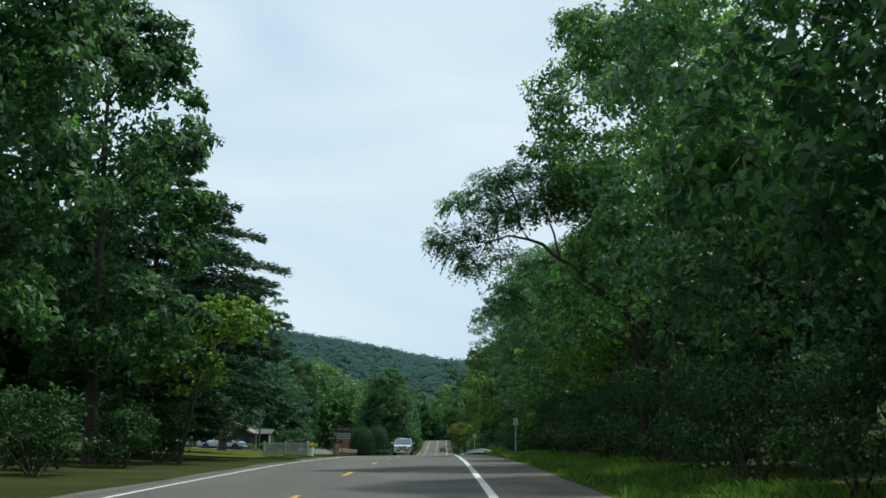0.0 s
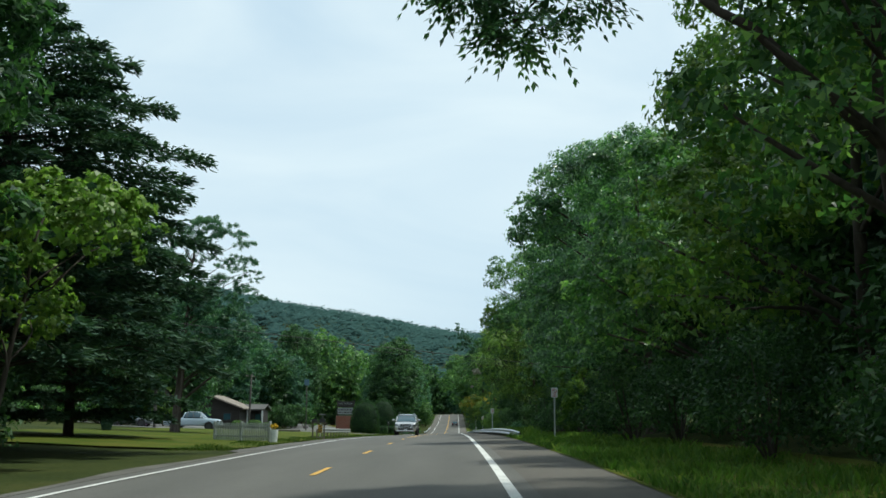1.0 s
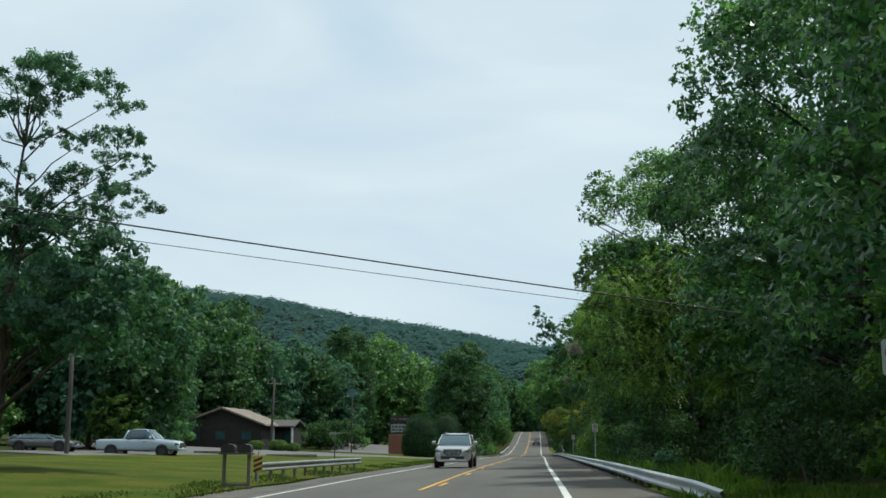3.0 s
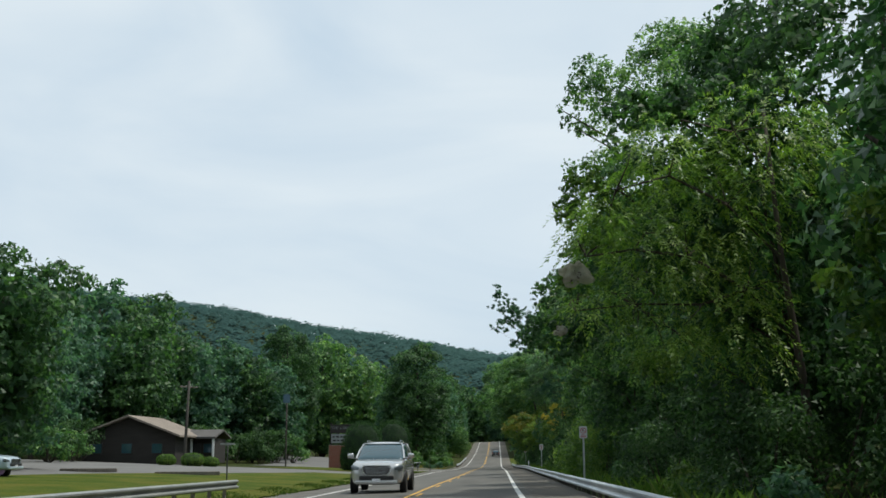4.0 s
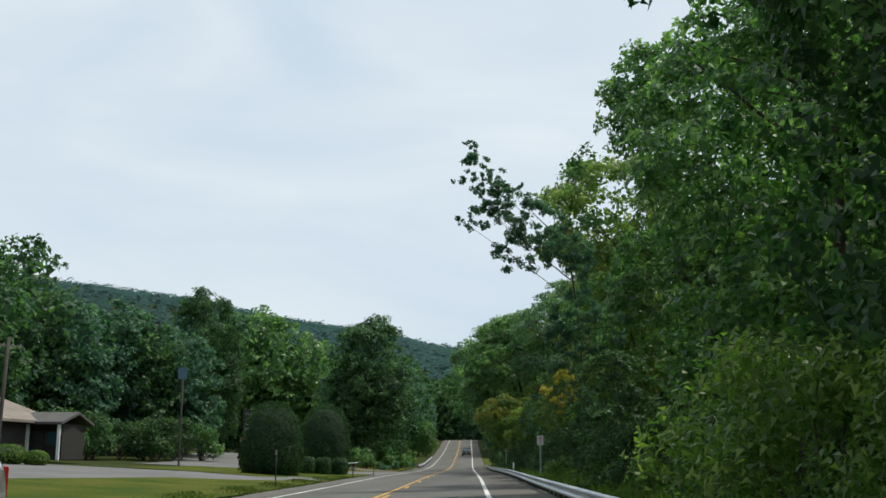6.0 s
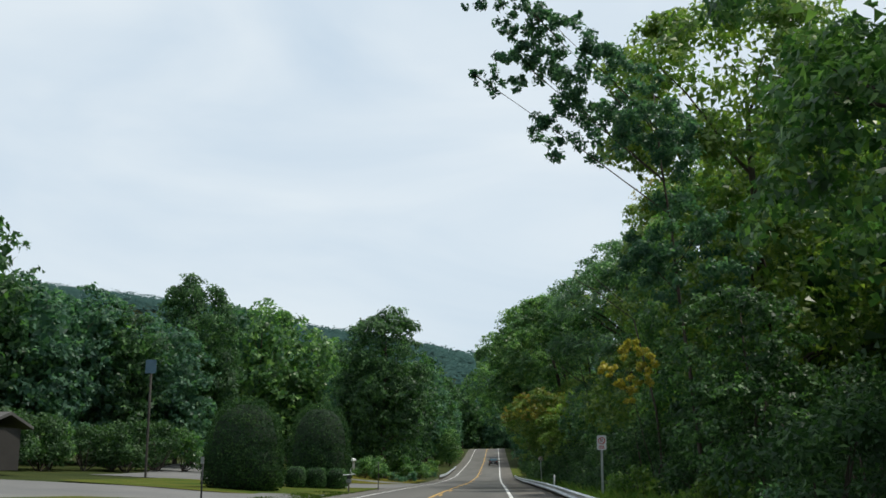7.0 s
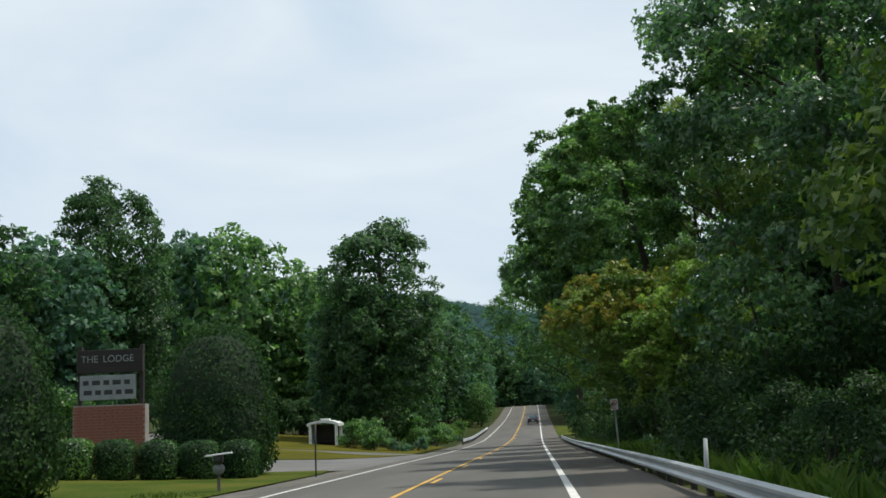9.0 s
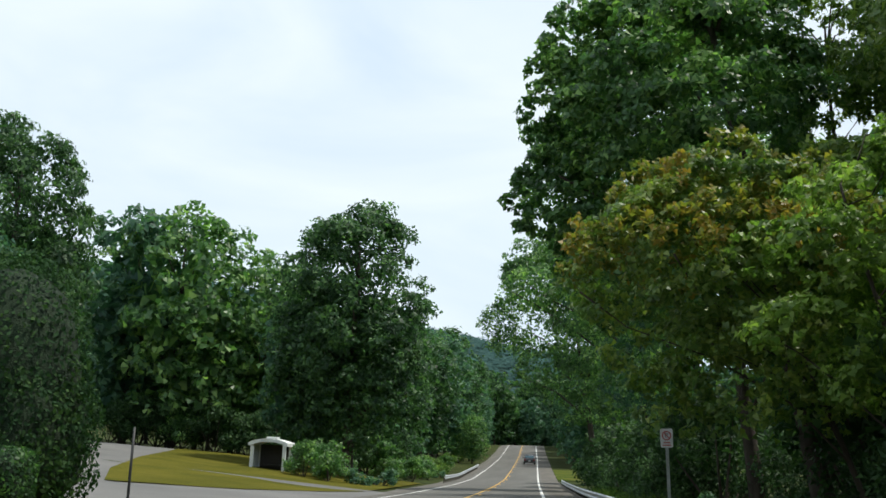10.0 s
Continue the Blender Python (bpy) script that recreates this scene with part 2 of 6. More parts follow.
def ground_z(x, y):
    x, y = np.asarray(x, float), np.asarray(y, float)
    d = x - edge_x(y)
    side = np.clip(d, -8.5, 2.3)
    z = road_z(y) + CROSS * side - 0.05 * ((d > 2.4) | (d < -7.6))
    left = np.clip(-d - 10.5, 0, 60)
    z = z + 0.05 * left * np.clip((left) / 6, 0, 1) * np.interp(y, [0, 40, 120, 210, 260, 400], [0.2, 0.5, 0.85, 0.8, 1.0, 1.0])
    z = z + 0.05 * np.clip(left, 0, 14) * np.interp(y, [225, 284, 300, 345], [0, 1.4, 1.2, 0])
    right = np.clip(d - 3.4, 0, 40)
    bank = np.interp(y, [0, 60, 90, 290, 320, 400], [0.11, 0.11, 0.07, 0.05, 0.02, 0.05])
    z = z + bank * right
    t = np.clip((y - 620) / (1140 - 620), 0, 1)
    t = t * t * (3 - 2 * t)
    back = np.clip((y - 1140) / 1400, 0, 1)
    z = z + t * (np.interp(x, RIDGE_X, RIDGE_Z) - 3.0) * (1 - 0.8 * back)
    return z


def sheet(xs, ys, lift, mat, name):
    """A strip of ground whose edges follow xs(y), lifted over the land."""
    v, f = [], []
    for y in ys:
        row = xs(y)
        for x in row:
            v.append((x, y, float(ground_z(x, y)) + lift))
    n = len(xs(ys[0]))
    for i in range(len(ys) - 1):
        for j in range(n - 1):
            a = i * n + j
            f.append((a, a + 1, a + 1 + n, a + n))
    return new(name, mesh_from(name, v, f, mat, True))


# ground: one sheet out to the horizon
gx = np.unique(np.concatenate([np.linspace(-2600, -600, 9), np.linspace(-600, -80, 27), np.linspace(-80, -14, 23), np.arange(-14, 14.1, 1.0), np.linspace(14, 80, 15), np.linspace(80, 600, 14), np.linspace(600, 2600, 7)]))
gy = np.unique(np.concatenate([np.linspace(-900, -60, 8), np.arange(-60, 560, 4.0), np.linspace(560, 1500, 60), np.linspace(1500, 4000, 8)]))
gxx, gyy = np.meshgrid(gx, gy)
gzz = ground_z(gxx, gyy) - 0.03
gv = np.stack([gxx, gyy, gzz], -1).reshape(-1, 3)
nx = len(gx)
gf = [(i * nx + j, i * nx + j + 1, (i + 1) * nx + j + 1, (i + 1) * nx + j) for i in range(len(gy) - 1) for j in range(nx - 1)]
ground = new("ground", mesh_from("ground", gv.tolist(), gf, M_GROUND, True))
tagged(ground, "dark green and brown earth under the roadside trees", "ground", kind="structure")

YS = list(np.arange(-60, 640, 2.0))
road = sheet(lambda y: [edge_x(y) + d for d in (-7.55, -5.2, -3.5, -1.7, 0.35)], YS, 0.0, M_ASPHALT, "road")
tagged(road, "worn grey two-lane asphalt road, dipping and then climbing", "road", kind="structure")
shoulder = sheet(lambda y: [edge_x(y) + 0.35, edge_x(y) + 1.3, edge_x(y) + 2.05 + 0.18 * noise.noise((y * 0.22, 3.0, 0))], YS, 0.0, M_SHOULDER, "shoulder")
tagged(shoulder, "brownish grey paved road shoulder beside the white line", "road shoulder", kind="structure")
gravel = sheet(lambda y: [edge_x(y) - 7.55 - (1.5 if y > 58 else 0.75) - 0.5 * noise.noise((y * 0.12, 9.0, 0)), edge_x(y) - 7.9, edge_x(y) - 7.55], YS, 0.006, M_GRAVEL, "gravel_shoulder")
tagged(gravel, "pale gravel shoulder along the lane edge", "road shoulder", kind="structure")


def stripe(name, off, width, y0, y1, mat, label):
    ys = list(np.arange(y0, y1, 2.0)) + [y1]
    ob = sheet(lambda y: [edge_x(y) + off - width / 2, edge_x(y) + off + width / 2], ys, 0.012, mat, name)
    tagged(ob, label, "road marking", kind="structure")
    return ob


stripe("edge_line", 0.0, 0.16, -60, 630, M_WHITE_LINE, "solid white painted edge line, slightly worn")
stripe("edge_line", -7.0, 0.13, -60, 630, M_WHITE_LINE, "solid white painted edge line of the far lane")
stripe("centre_line", -3.56, 0.12, 86, 630, M_YELLOW_LINE, "solid yellow painted centre line")
for k in range(-4, 46):
    y0 = 5.0 + 12.19 * k
    stripe("centre_dash", -3.5 if y0 < 82 else -3.30, 0.12, y0 - 1.5, y0 + 1.5, M_YELLOW_LINE, "short yellow painted centre dash")

def lot_edge(y):
    return np.interp(y, [62, 120, 142, 150, 176, 185], [-23.0, -24.5, -23.0, -21.5, -15.0, -8.2])


def across(left, right, n=7):
    return [left + (right - left) * k / (n - 1) for k in range(n)]


lawn_left = sheet(lambda y: across(lot_edge(y), edge_x(y) - 9.1 - 0.5 * noise.noise((y * 0.3, 1, 0))), list(np.arange(62, 185, 1.5)), 0.045, M_LAWN, "lawn")
tagged(lawn_left, "mown bright green lawn between road and parking lot", "lawn", kind="structure")
lot = sheet(lambda y: across(np.interp(y, [120, 150, 160, 194], [-30.5, -30.0, -48.0, -48.0]), min(edge_x(y) - 8.2, lot_edge(y) + 0.4), 9), list(np.arange(120, 194, 1.5)), 0.014, M_LOT, "parking_lot")
tagged(lot, "pale grey asphalt parking lot in front of the building", "parking lot", kind="structure")
lawn_sign = sheet(lambda y: across(np.interp(y, [191, 196, 219], [-13.5, -24.0, -24.0]), edge_x(y) - np.interp(y, [191, 195, 214, 219], [10.5, 9.0, 9.0, 9.6])), list(np.arange(191, 219.5, 1.5)), 0.045, M_LAWN, "lawn")
tagged(lawn_sign, "lawn patch round the clipped hedges", "lawn", kind="structure")


def lawn_side(y):
    return np.interp(y, [219, 233, 244, 260, 284], [-12.0, -16.0, -20.0, -24.2, -29.5])


drive_2 = sheet(lambda y: across(lawn_side(y) - np.interp(y, [219, 233, 284], [18.0, 14.0, 9.0]), min(edge_x(y) - 8.4, lawn_side(y) + 0.4) if y > 252 else edge_x(y) - 8.4, 11), list(np.arange(218, 285, 1.5)), 0.014, M_LOT, "driveway")
tagged(drive_2, "pale grey asphalt driveway curving back beyond the hedges", "driveway", kind="structure")
lawn_shed = sheet(lambda y: across(lawn_side(y), np.interp(y, [233, 238, 250, 284], [-15.5, -12.3, -8.2, -8.4]), 9), list(np.arange(233, 285, 1.5)), 0.05, M_LAWN_DRY, "lawn")
tagged(lawn_shed, "yellowish dry lawn in front of a small shelter", "lawn", kind="structure")
verge = sheet(lambda y: [edge_x(y) + w for w in (2.0, 3.2, 4.6, 6.2)], list(np.arange(-40, 96, 2.0)), 0.012, M_LAWN, "grass_verge")
tagged(verge, "green grass verge between shoulder and trees", "grass verge", kind="structure")
lawn_far = sheet(lambda y: [edge_x(y) + w for w in (2.1, 5, 9, 13)], list(np.arange(312, 352, 2.0)), 0.02, M_LAWN, "lawn")
tagged(lawn_far, "small sunlit lawn beyond the guardrail", "lawn", kind="structure")


# ---------------------------------------------------------------- leaves, trees, shrubs
RNG = np.random.default_rng(7)


def unit(n):
    v = RNG.normal(size=(n, 3))
    return v / np.linalg.norm(v, axis=1, keepdims=True)


def leaf_quads(centres, radii, n, size, aspect=0.55, droop=0.25, shell=0.5, simple=False):
    """Loose leaves round clump centres: an n x 4 x 3 array."""
    w = radii ** 1.4
    pick = RNG.choice(len(centres), n, p=w / w.sum())
    u = unit(n)
    r = radii[pick] * (shell + (1 - shell) * RNG.random(n) ** 0.6) * (0.85 + 0.3 * RNG.random(n))
    p = centres[pick] + u * r[:, None] * [1, 1, 0.8]
    nor = 1.1 * u + [0, 0, 0.75] + 0.72 * RNG.normal(size=(n, 3))
    nor /= np.linalg.norm(nor, axis=1, keepdims=True)
    a = np.cross(nor, RNG.normal(size=(n, 3)))
    a -= [0, 0, droop]
    a /= np.linalg.norm(a, axis=1, keepdims=True)
    b = np.cross(nor, a)
    b /= np.linalg.norm(b, axis=1, keepdims=True) + 1e-9
    s = size * (0.6 + 0.8 * RNG.random(n))[:, None]
    base, tip = p - a * s * 0.5, p + a * s * 0.5 - nor * s * 0.10
    side = b * s * aspect * 0.5
    mid = p + nor * s * 0.08
    if simple:
        return np.stack([base + side, tip, base - side], 1)
    return np.stack([base, mid + side, tip, mid - side], 1)


def clumps_in(ells, density=1.0, crumb=0.30, sub=0):
    """Clump centres and radii that fill a list of ellipsoids (x, y, z, rx, ry, rz), denser towards their shells.
    sub: into how many sprays each bough is broken up."""
    cs, rs = [], []
    for x, y, z, rx, ry, rz in ells:
        mean = (rx * ry * rz) ** (1 / 3)
        n = max(4, int(density * (8 + 4.2 * mean * mean)))
        u = unit(n)
        u[:, 2] = np.where(u[:, 2] < -0.65, -u[:, 2], u[:, 2])
        k = (0.40 + 0.60 * RNG.random(n) ** 0.4)[:, None]
        c = np.array([x, y, z]) + u * k * [rx, ry, rz] * 0.86
        r = np.clip(mean * crumb * (0.65 + 0.8 * RNG.random(n)), 0.5 if mean > 0.9 else 0.3, 1.4)
        if sub:
            m = np.maximum(2, (sub * (r / 0.9) ** 1.5).astype(int))
            at = np.repeat(np.arange(n), m)
            w = unit(len(at)) + 0.55 * u[at] + [0, 0, 0.25]
            w /= np.linalg.norm(w, axis=1, keepdims=True)
            c2 = c[at] + w * (r[at] * (0.5 + 0.42 * RNG.random(len(at))))[:, None] * [1, 1, 0.7]
            r = r[at] * (0.30 + 0.2 * RNG.random(len(at)))
            c = c2
        cs.append(c)
        rs.append(r)
    return np.concatenate(cs), np.concatenate(rs)


def crown_leaves(ells, n, size, aspect=0.8, density=1.0, simple=True):
    """Leaves of a dense crown: boughs over the shell of each ellipsoid, each bough a heap of leafy sprays with dark gaps
    between them, and a thick inside of shaded leaves. Gives the leaves and the places of the boughs."""
    cs, rs, ups, boughs, deep = [], [], [], [], []
    for x, y, z, rx, ry, rz in ells:
        mean = (rx * ry * rz) ** (1 / 3)
        rb = min(1.2, max(0.3, 0.23 * mean))
        m = max(5, int(density * 1.1 * 4 * mean * mean / (rb * rb)))
        u = unit(m)
        u[:, 2] = np.where(u[:, 2] < -0.6, -u[:, 2], u[:, 2])
        c = np.array([x, y, z]) + u * (0.57 + 0.31 * RNG.random(m) ** 0.6)[:, None] * [rx, ry, rz]
        r = rb * (0.65 + 0.7 * RNG.random(m))
        boughs.append(c)
        k = np.maximum(4, (9 * (r / 0.9) ** 1.3).astype(int))
        at = np.repeat(np.arange(m), k)
        w = unit(len(at)) + 0.7 * u[at] + [0, 0, 0.35]
        w /= np.linalg.norm(w, axis=1, keepdims=True)
        cs.append(c[at] + w * (r[at] * (0.55 + 0.4 * RNG.random(len(at))))[:, None] * [1, 1, 0.66])
        rs.append(r[at] * (0.24 + 0.16 * RNG.random(len(at))))
        ups.append(0.55 * w + 0.45 * u[at])
        if mean > 1.6:
            j = int((60 if n > 15000 else 26) * mean * mean * density)
            d = unit(j)
            deep.append(np.array([x, y, z]) + d * (0.72 * RNG.random(j) ** 0.45)[:, None] * [rx, ry, rz])
    cs, rs, ups, boughs = (np.concatenate(q) for q in (cs, rs, ups, boughs))
    wt = rs ** 1.7
    pick = RNG.choice(len(cs), n, p=wt / wt.sum())
    u = unit(n) + 0.5 * ups[pick]
    u /= np.linalg.norm(u, axis=1, keepdims=True)
    p = cs[pick] + u * (rs[pick] * (0.35 + 0.75 * RNG.random(n) ** 0.7))[:, None] * [1.1, 1.1, 0.75]
    nor = 0.8 * u + 0.5 * ups[pick] + [0, 0, 0.5] + 0.5 * RNG.normal(size=(n, 3))
    s = size * (0.65 + 0.7 * RNG.random(n))
    if deep:
        deep = np.concatenate(deep)
        p = np.concatenate([p, deep])
        nor = np.concatenate([nor, RNG.normal(size=(len(deep), 3))])
        s = np.concatenate([s, np.full(len(deep), size * (1.35 if n > 15000 else 1.9)) * RNG.uniform(0.8, 1.2, len(deep))])
    nor /= np.linalg.norm(nor, axis=1, keepdims=True)
    a = np.cross(nor, RNG.normal(size=(len(p), 3))) - [0, 0, 0.3]
    a /= np.linalg.norm(a, axis=1, keepdims=True)
    b = np.cross(nor, a)
    b /= np.linalg.norm(b, axis=1, keepdims=True) + 1e-9
    s = s[:, None]
    base, tip, side = p - a * s * 0.5, p + a * s * 0.5 - nor * s * 0.10, b * s * aspect * 0.5
    if simple:
        return np.stack([base + side, tip, base - side], 1), boughs
    mid = p + nor * s * 0.08
    return np.stack([base, mid + side, tip, mid - side], 1), boughs


def fronds(ells, n, length, pairs, droop=0.5, width=0.34):
    """Feathered leaves: n drooping stalks over the ellipsoids' shells, each with pairs of narrow leaflets."""
    ells = np.array(ells)
    w = (ells[:, 3] * ells[:, 4] * ells[:, 5]) ** 0.6
    e = ells[RNG.choice(len(ells), n, p=w / w.sum())]
    u = unit(n)
    p = e[:, :3] + u * (0.25 + 0.7 * RNG.random(n))[:, None] * e[:, 3:]
    d = u * [1, 1, 0.35] + RNG.normal(size=(n, 3)) * [0.35, 0.35, 0.2] + [0, 0, 0.12]
    d /= np.linalg.norm(d, axis=1, keepdims=True)
    ln = length * RNG.uniform(0.65, 1.2, n)
    side = np.cross(d, [0, 0, 1.0] + 0.5 * RNG.normal(size=(n, 3)))
    side /= np.linalg.norm(side, axis=1, keepdims=True) + 1e-9
    out = []
    for i in range(pairs):
        k = 0.25 + 0.75 * i / (pairs - 1)
        at = p + d * (ln * k)[:, None] - np.outer(droop * ln * k * k, [0, 0, 1.0])
        for sgn in (-1, 1):
            a = side * sgn * (0.9 - 0.45 * k) + d * (0.35 + 0.5 * k) - [0, 0, 0.35 + 0.45 * droop * k] + 0.16 * RNG.normal(size=(n, 3))
            a /= np.linalg.norm(a, axis=1, keepdims=True)
            b = np.cross(a, np.cross(a, d * 0.5 + [0, 0, 1.0] + 0.3 * RNG.normal(size=(n, 3))))
            b = np.cross(a, b)
            b /= np.linalg.norm(b, axis=1, keepdims=True) + 1e-9
            size = (ln * (0.42 - 0.16 * abs(k - 0.55)) * 5.3 / (pairs + 1.5))[:, None] * RNG.uniform(0.8, 1.2, (n, 1))
            out.append(np.stack([at, at + a * size * 0.45 + b * size * width * 0.5, at + a * size, at + a * size * 0.45 - b * size * width * 0.5], 1))
    return np.concatenate(out)


def feathered_tree(x, y, trunk_path, limbs, ells, n, length, pairs, mat, label, droop=0.5, width=0.34):
    """A tree of open habit with feathered leaves; trunk and limbs run along world paths with (first, last) radius."""
    gz = float(ground_z(x, y))
    ob = empty("tree", (x, y, gz))
    here = Vector((x, y, gz))
    v, f = [], []
    for path, r0, r1 in (trunk_path, *limbs):
        m = len(path) - 1
        tube(v, f, [Vector(q) - here for q in path], [r0 + (r1 - r0) * (i / m) ** 0.8 for i in range(m + 1)], 7)
    loc = [(a - x, b - y, c - gz, r1, r2, r3) for a, b, c, r1, r2, r3 in ells]
    joints = [Vector(q) - here for path, _, _ in limbs for q in path[1:]]
    for e in loc:            # twigs from the limbs into each spray of leaves
        for _ in range(4):
            tip = Vector(e[:3]) + Vector((random.uniform(-0.8, 0.8) * e[3], random.uniform(-0.8, 0.8) * e[4], random.uniform(-0.5, 0.7) * e[5]))
            root = min(joints, key=lambda q: (q - tip).length)
            mid = root.lerp(tip, 0.5) + Vector((random.uniform(-0.12, 0.12), random.uniform(-0.12, 0.12), random.uniform(-0.02, 0.2)))
            tube(v, f, [root, mid, tip], [0.022, 0.014, 0.005], 4)
    part("trunk", mesh_from("trunk", v, f, M_BARK, True), None, ob)
    part("crown", quads_mesh("crown", fronds(loc, n, length, pairs, droop, width), mat), None, ob)
    tagged(ob, label, "tree", "roadside trees")
    return ob


def limbs_mesh(name, base, top, radius, ends, sides=6, bend=0.3):
    v, f = [], []
    base, top = Vector(base), Vector(top)
    pts, rad = [], []
    for i in range(7):
        k = i / 6
        p = base.lerp(top, k) + Vector((noise.noise((base.x + 3 * k, base.y, 1)), noise.noise((base.y + 3 * k, base.x, 2)), 0)) * 0.35 * k
        pts.append(p)
        rad.append(radius * (1.25 if i == 0 else 1 - 0.75 * k))
    tube(v, f, pts, rad, sides + 2)
    for e in ends:
        e = Vector(e)
        flat = math.hypot(e.x - (base.x + top.x) / 2, e.y - (base.y + top.y) / 2)
        k = min(0.95, max(0.22, (e.z - 0.55 * flat - 0.4 - base.z) / max(1.0, top.z - base.z)))
        root = base.lerp(top, k)
        mid = root.lerp(e, 0.5) + Vector((random.uniform(-1, 1) * bend, random.uniform(-1, 1) * bend, random.uniform(-0.3, 1.6) * bend))
        r0 = radius * 0.42 * (1 - 0.5 * k)
        wob = Vector((random.uniform(-1, 1), random.uniform(-1, 1), random.uniform(-1, 1))) * bend * 0.45
        tube(v, f, [root, root.lerp(mid, 0.5) - wob, mid, mid.lerp(e, 0.6) + wob, e], [r0, r0 * 0.85, r0 * 0.65, r0 * 0.4, 0.02], 5)
    return mesh_from(name, v, f, M_BARK, True)


def broadleaf(x, y, top, ells, n, size, mat, label, trunk=0.26, density=1.0, limbs=9, lean=(0, 0), aspect=0.55, name="tree", inner=True, simple=False, bend=0.3):
    """A broadleaved tree: trunk with limbs, and a crown of clumped leaves that fills the ellipsoids (world places)."""
    gz = float(ground_z(x, y))
    ob = empty(name, (x, y, gz))
    loc = [(a - x, b - y, c - gz, r1, r2, r3) for a, b, c, r1, r2, r3 in ells]
    if inner:
        leaves, cs = crown_leaves(loc, n, size, max(aspect, 0.75), density, simple)
    else:
        cs, rs = clumps_in(loc, density, 0.27, 9 if n > 2500 else 3)
        leaves = leaf_quads(cs, rs, n, size, aspect, 0.25, 0.15, simple)
    crown = quads_mesh("crown", leaves, mat)
    ends = cs[RNG.permutation(len(cs))[:limbs]]
    part("trunk", limbs_mesh("trunk", (0, 0, -0.3), (lean[0] + loc[0][0] * 0.8, lean[1] + loc[0][1] * 0.8, (top - gz) * 0.82), trunk, ends, 6, bend), None, ob)
    part("crown", crown, None, ob)
    tagged(ob, label, "tree", "roadside trees")
    return ob


def conifer(x, y, height, radius, label, mat=None, low=0.8, n_tier=17):
    """A tall conifer: straight trunk, tiers of drooping boughs with flat sprays of needles."""
    gz = float(ground_z(x, y))
    ob = empty("conifer", (x, y, gz))
    v, f, q = [], [], []
    tube(v, f, [(0, 0, -0.3), (0, 0, height * 0.5), (0, 0, height)], [0.28, 0.17, 0.02], 8)
    for i in range(n_tier):
        k = i / (n_tier - 1)
        z = low + (height - low - 0.5) * k
        reach = min(radius, 0.98 * (height - z)) * (0.86 + 0.16 * random.random()) + 0.2
        m = 10 if k < 0.8 else 6
        turn = random.random() * 6.28
        for j in range(m):
            a = turn + 6.28 * (j + 0.6 * random.random()) / m
            rr = reach * random.uniform(0.72, 1.04)
            d = Vector((math.cos(a), math.sin(a), 0))
            p0 = Vector((0, 0, z))
            p2 = p0 + d * rr + Vector((0, 0, -0.02 * rr + 0.1))
            p1 = p0.lerp(p2, 0.55) + Vector((0, 0, 0.12 * rr))
            bv, bf = [], []
            tube(bv, bf, [p0, p1, p2], [0.05, 0.03, 0.01], 4)
            part("bough", mesh_from("bough", bv, bf, M_BARK, True), None, ob)
            cnt = int(70 + 105 * rr)
            s = np.sqrt(RNG.random(cnt) * 0.95 + 0.05)
            along = np.outer(1 - s, p0) + np.outer(s, p2)
            along[:, 2] += 0.30 * rr * s * (1 - s)
            side = np.array([-d.y, d.x, 0.0])
            off = RNG.normal(size=cnt) * 0.22 * rr * (1.15 - s)
            pos = along + np.outer(off, side) + RNG.normal(size=(cnt, 3)) * [0.05, 0.05, 0.09]
            ax = np.array(d) * 0.75 + np.outer(np.sign(off), side) * 0.7 + RNG.normal(size=(cnt, 3)) * 0.25 - [0, 0, 0.12]
            ax /= np.linalg.norm(ax, axis=1, keepdims=True)
            b = np.cross(ax, [0, 0, 1.0] + RNG.normal(size=(cnt, 3)) * 0.5)
            b /= np.linalg.norm(b, axis=1, keepdims=True)
            ln = (0.20 + 0.24 * RNG.random(cnt))[:, None]
            q.append(np.stack([pos, pos + ax * ln * 0.4 + b * 0.10, pos + ax * ln], 1))
    part("trunk", mesh_from("trunk", v, f, M_BARK, True), None, ob)
    part("crown", quads_mesh("crown", np.concatenate(q), mat or M_NEEDLE), None, ob)
    tagged(ob, label, "tree", "roadside trees")
    return ob


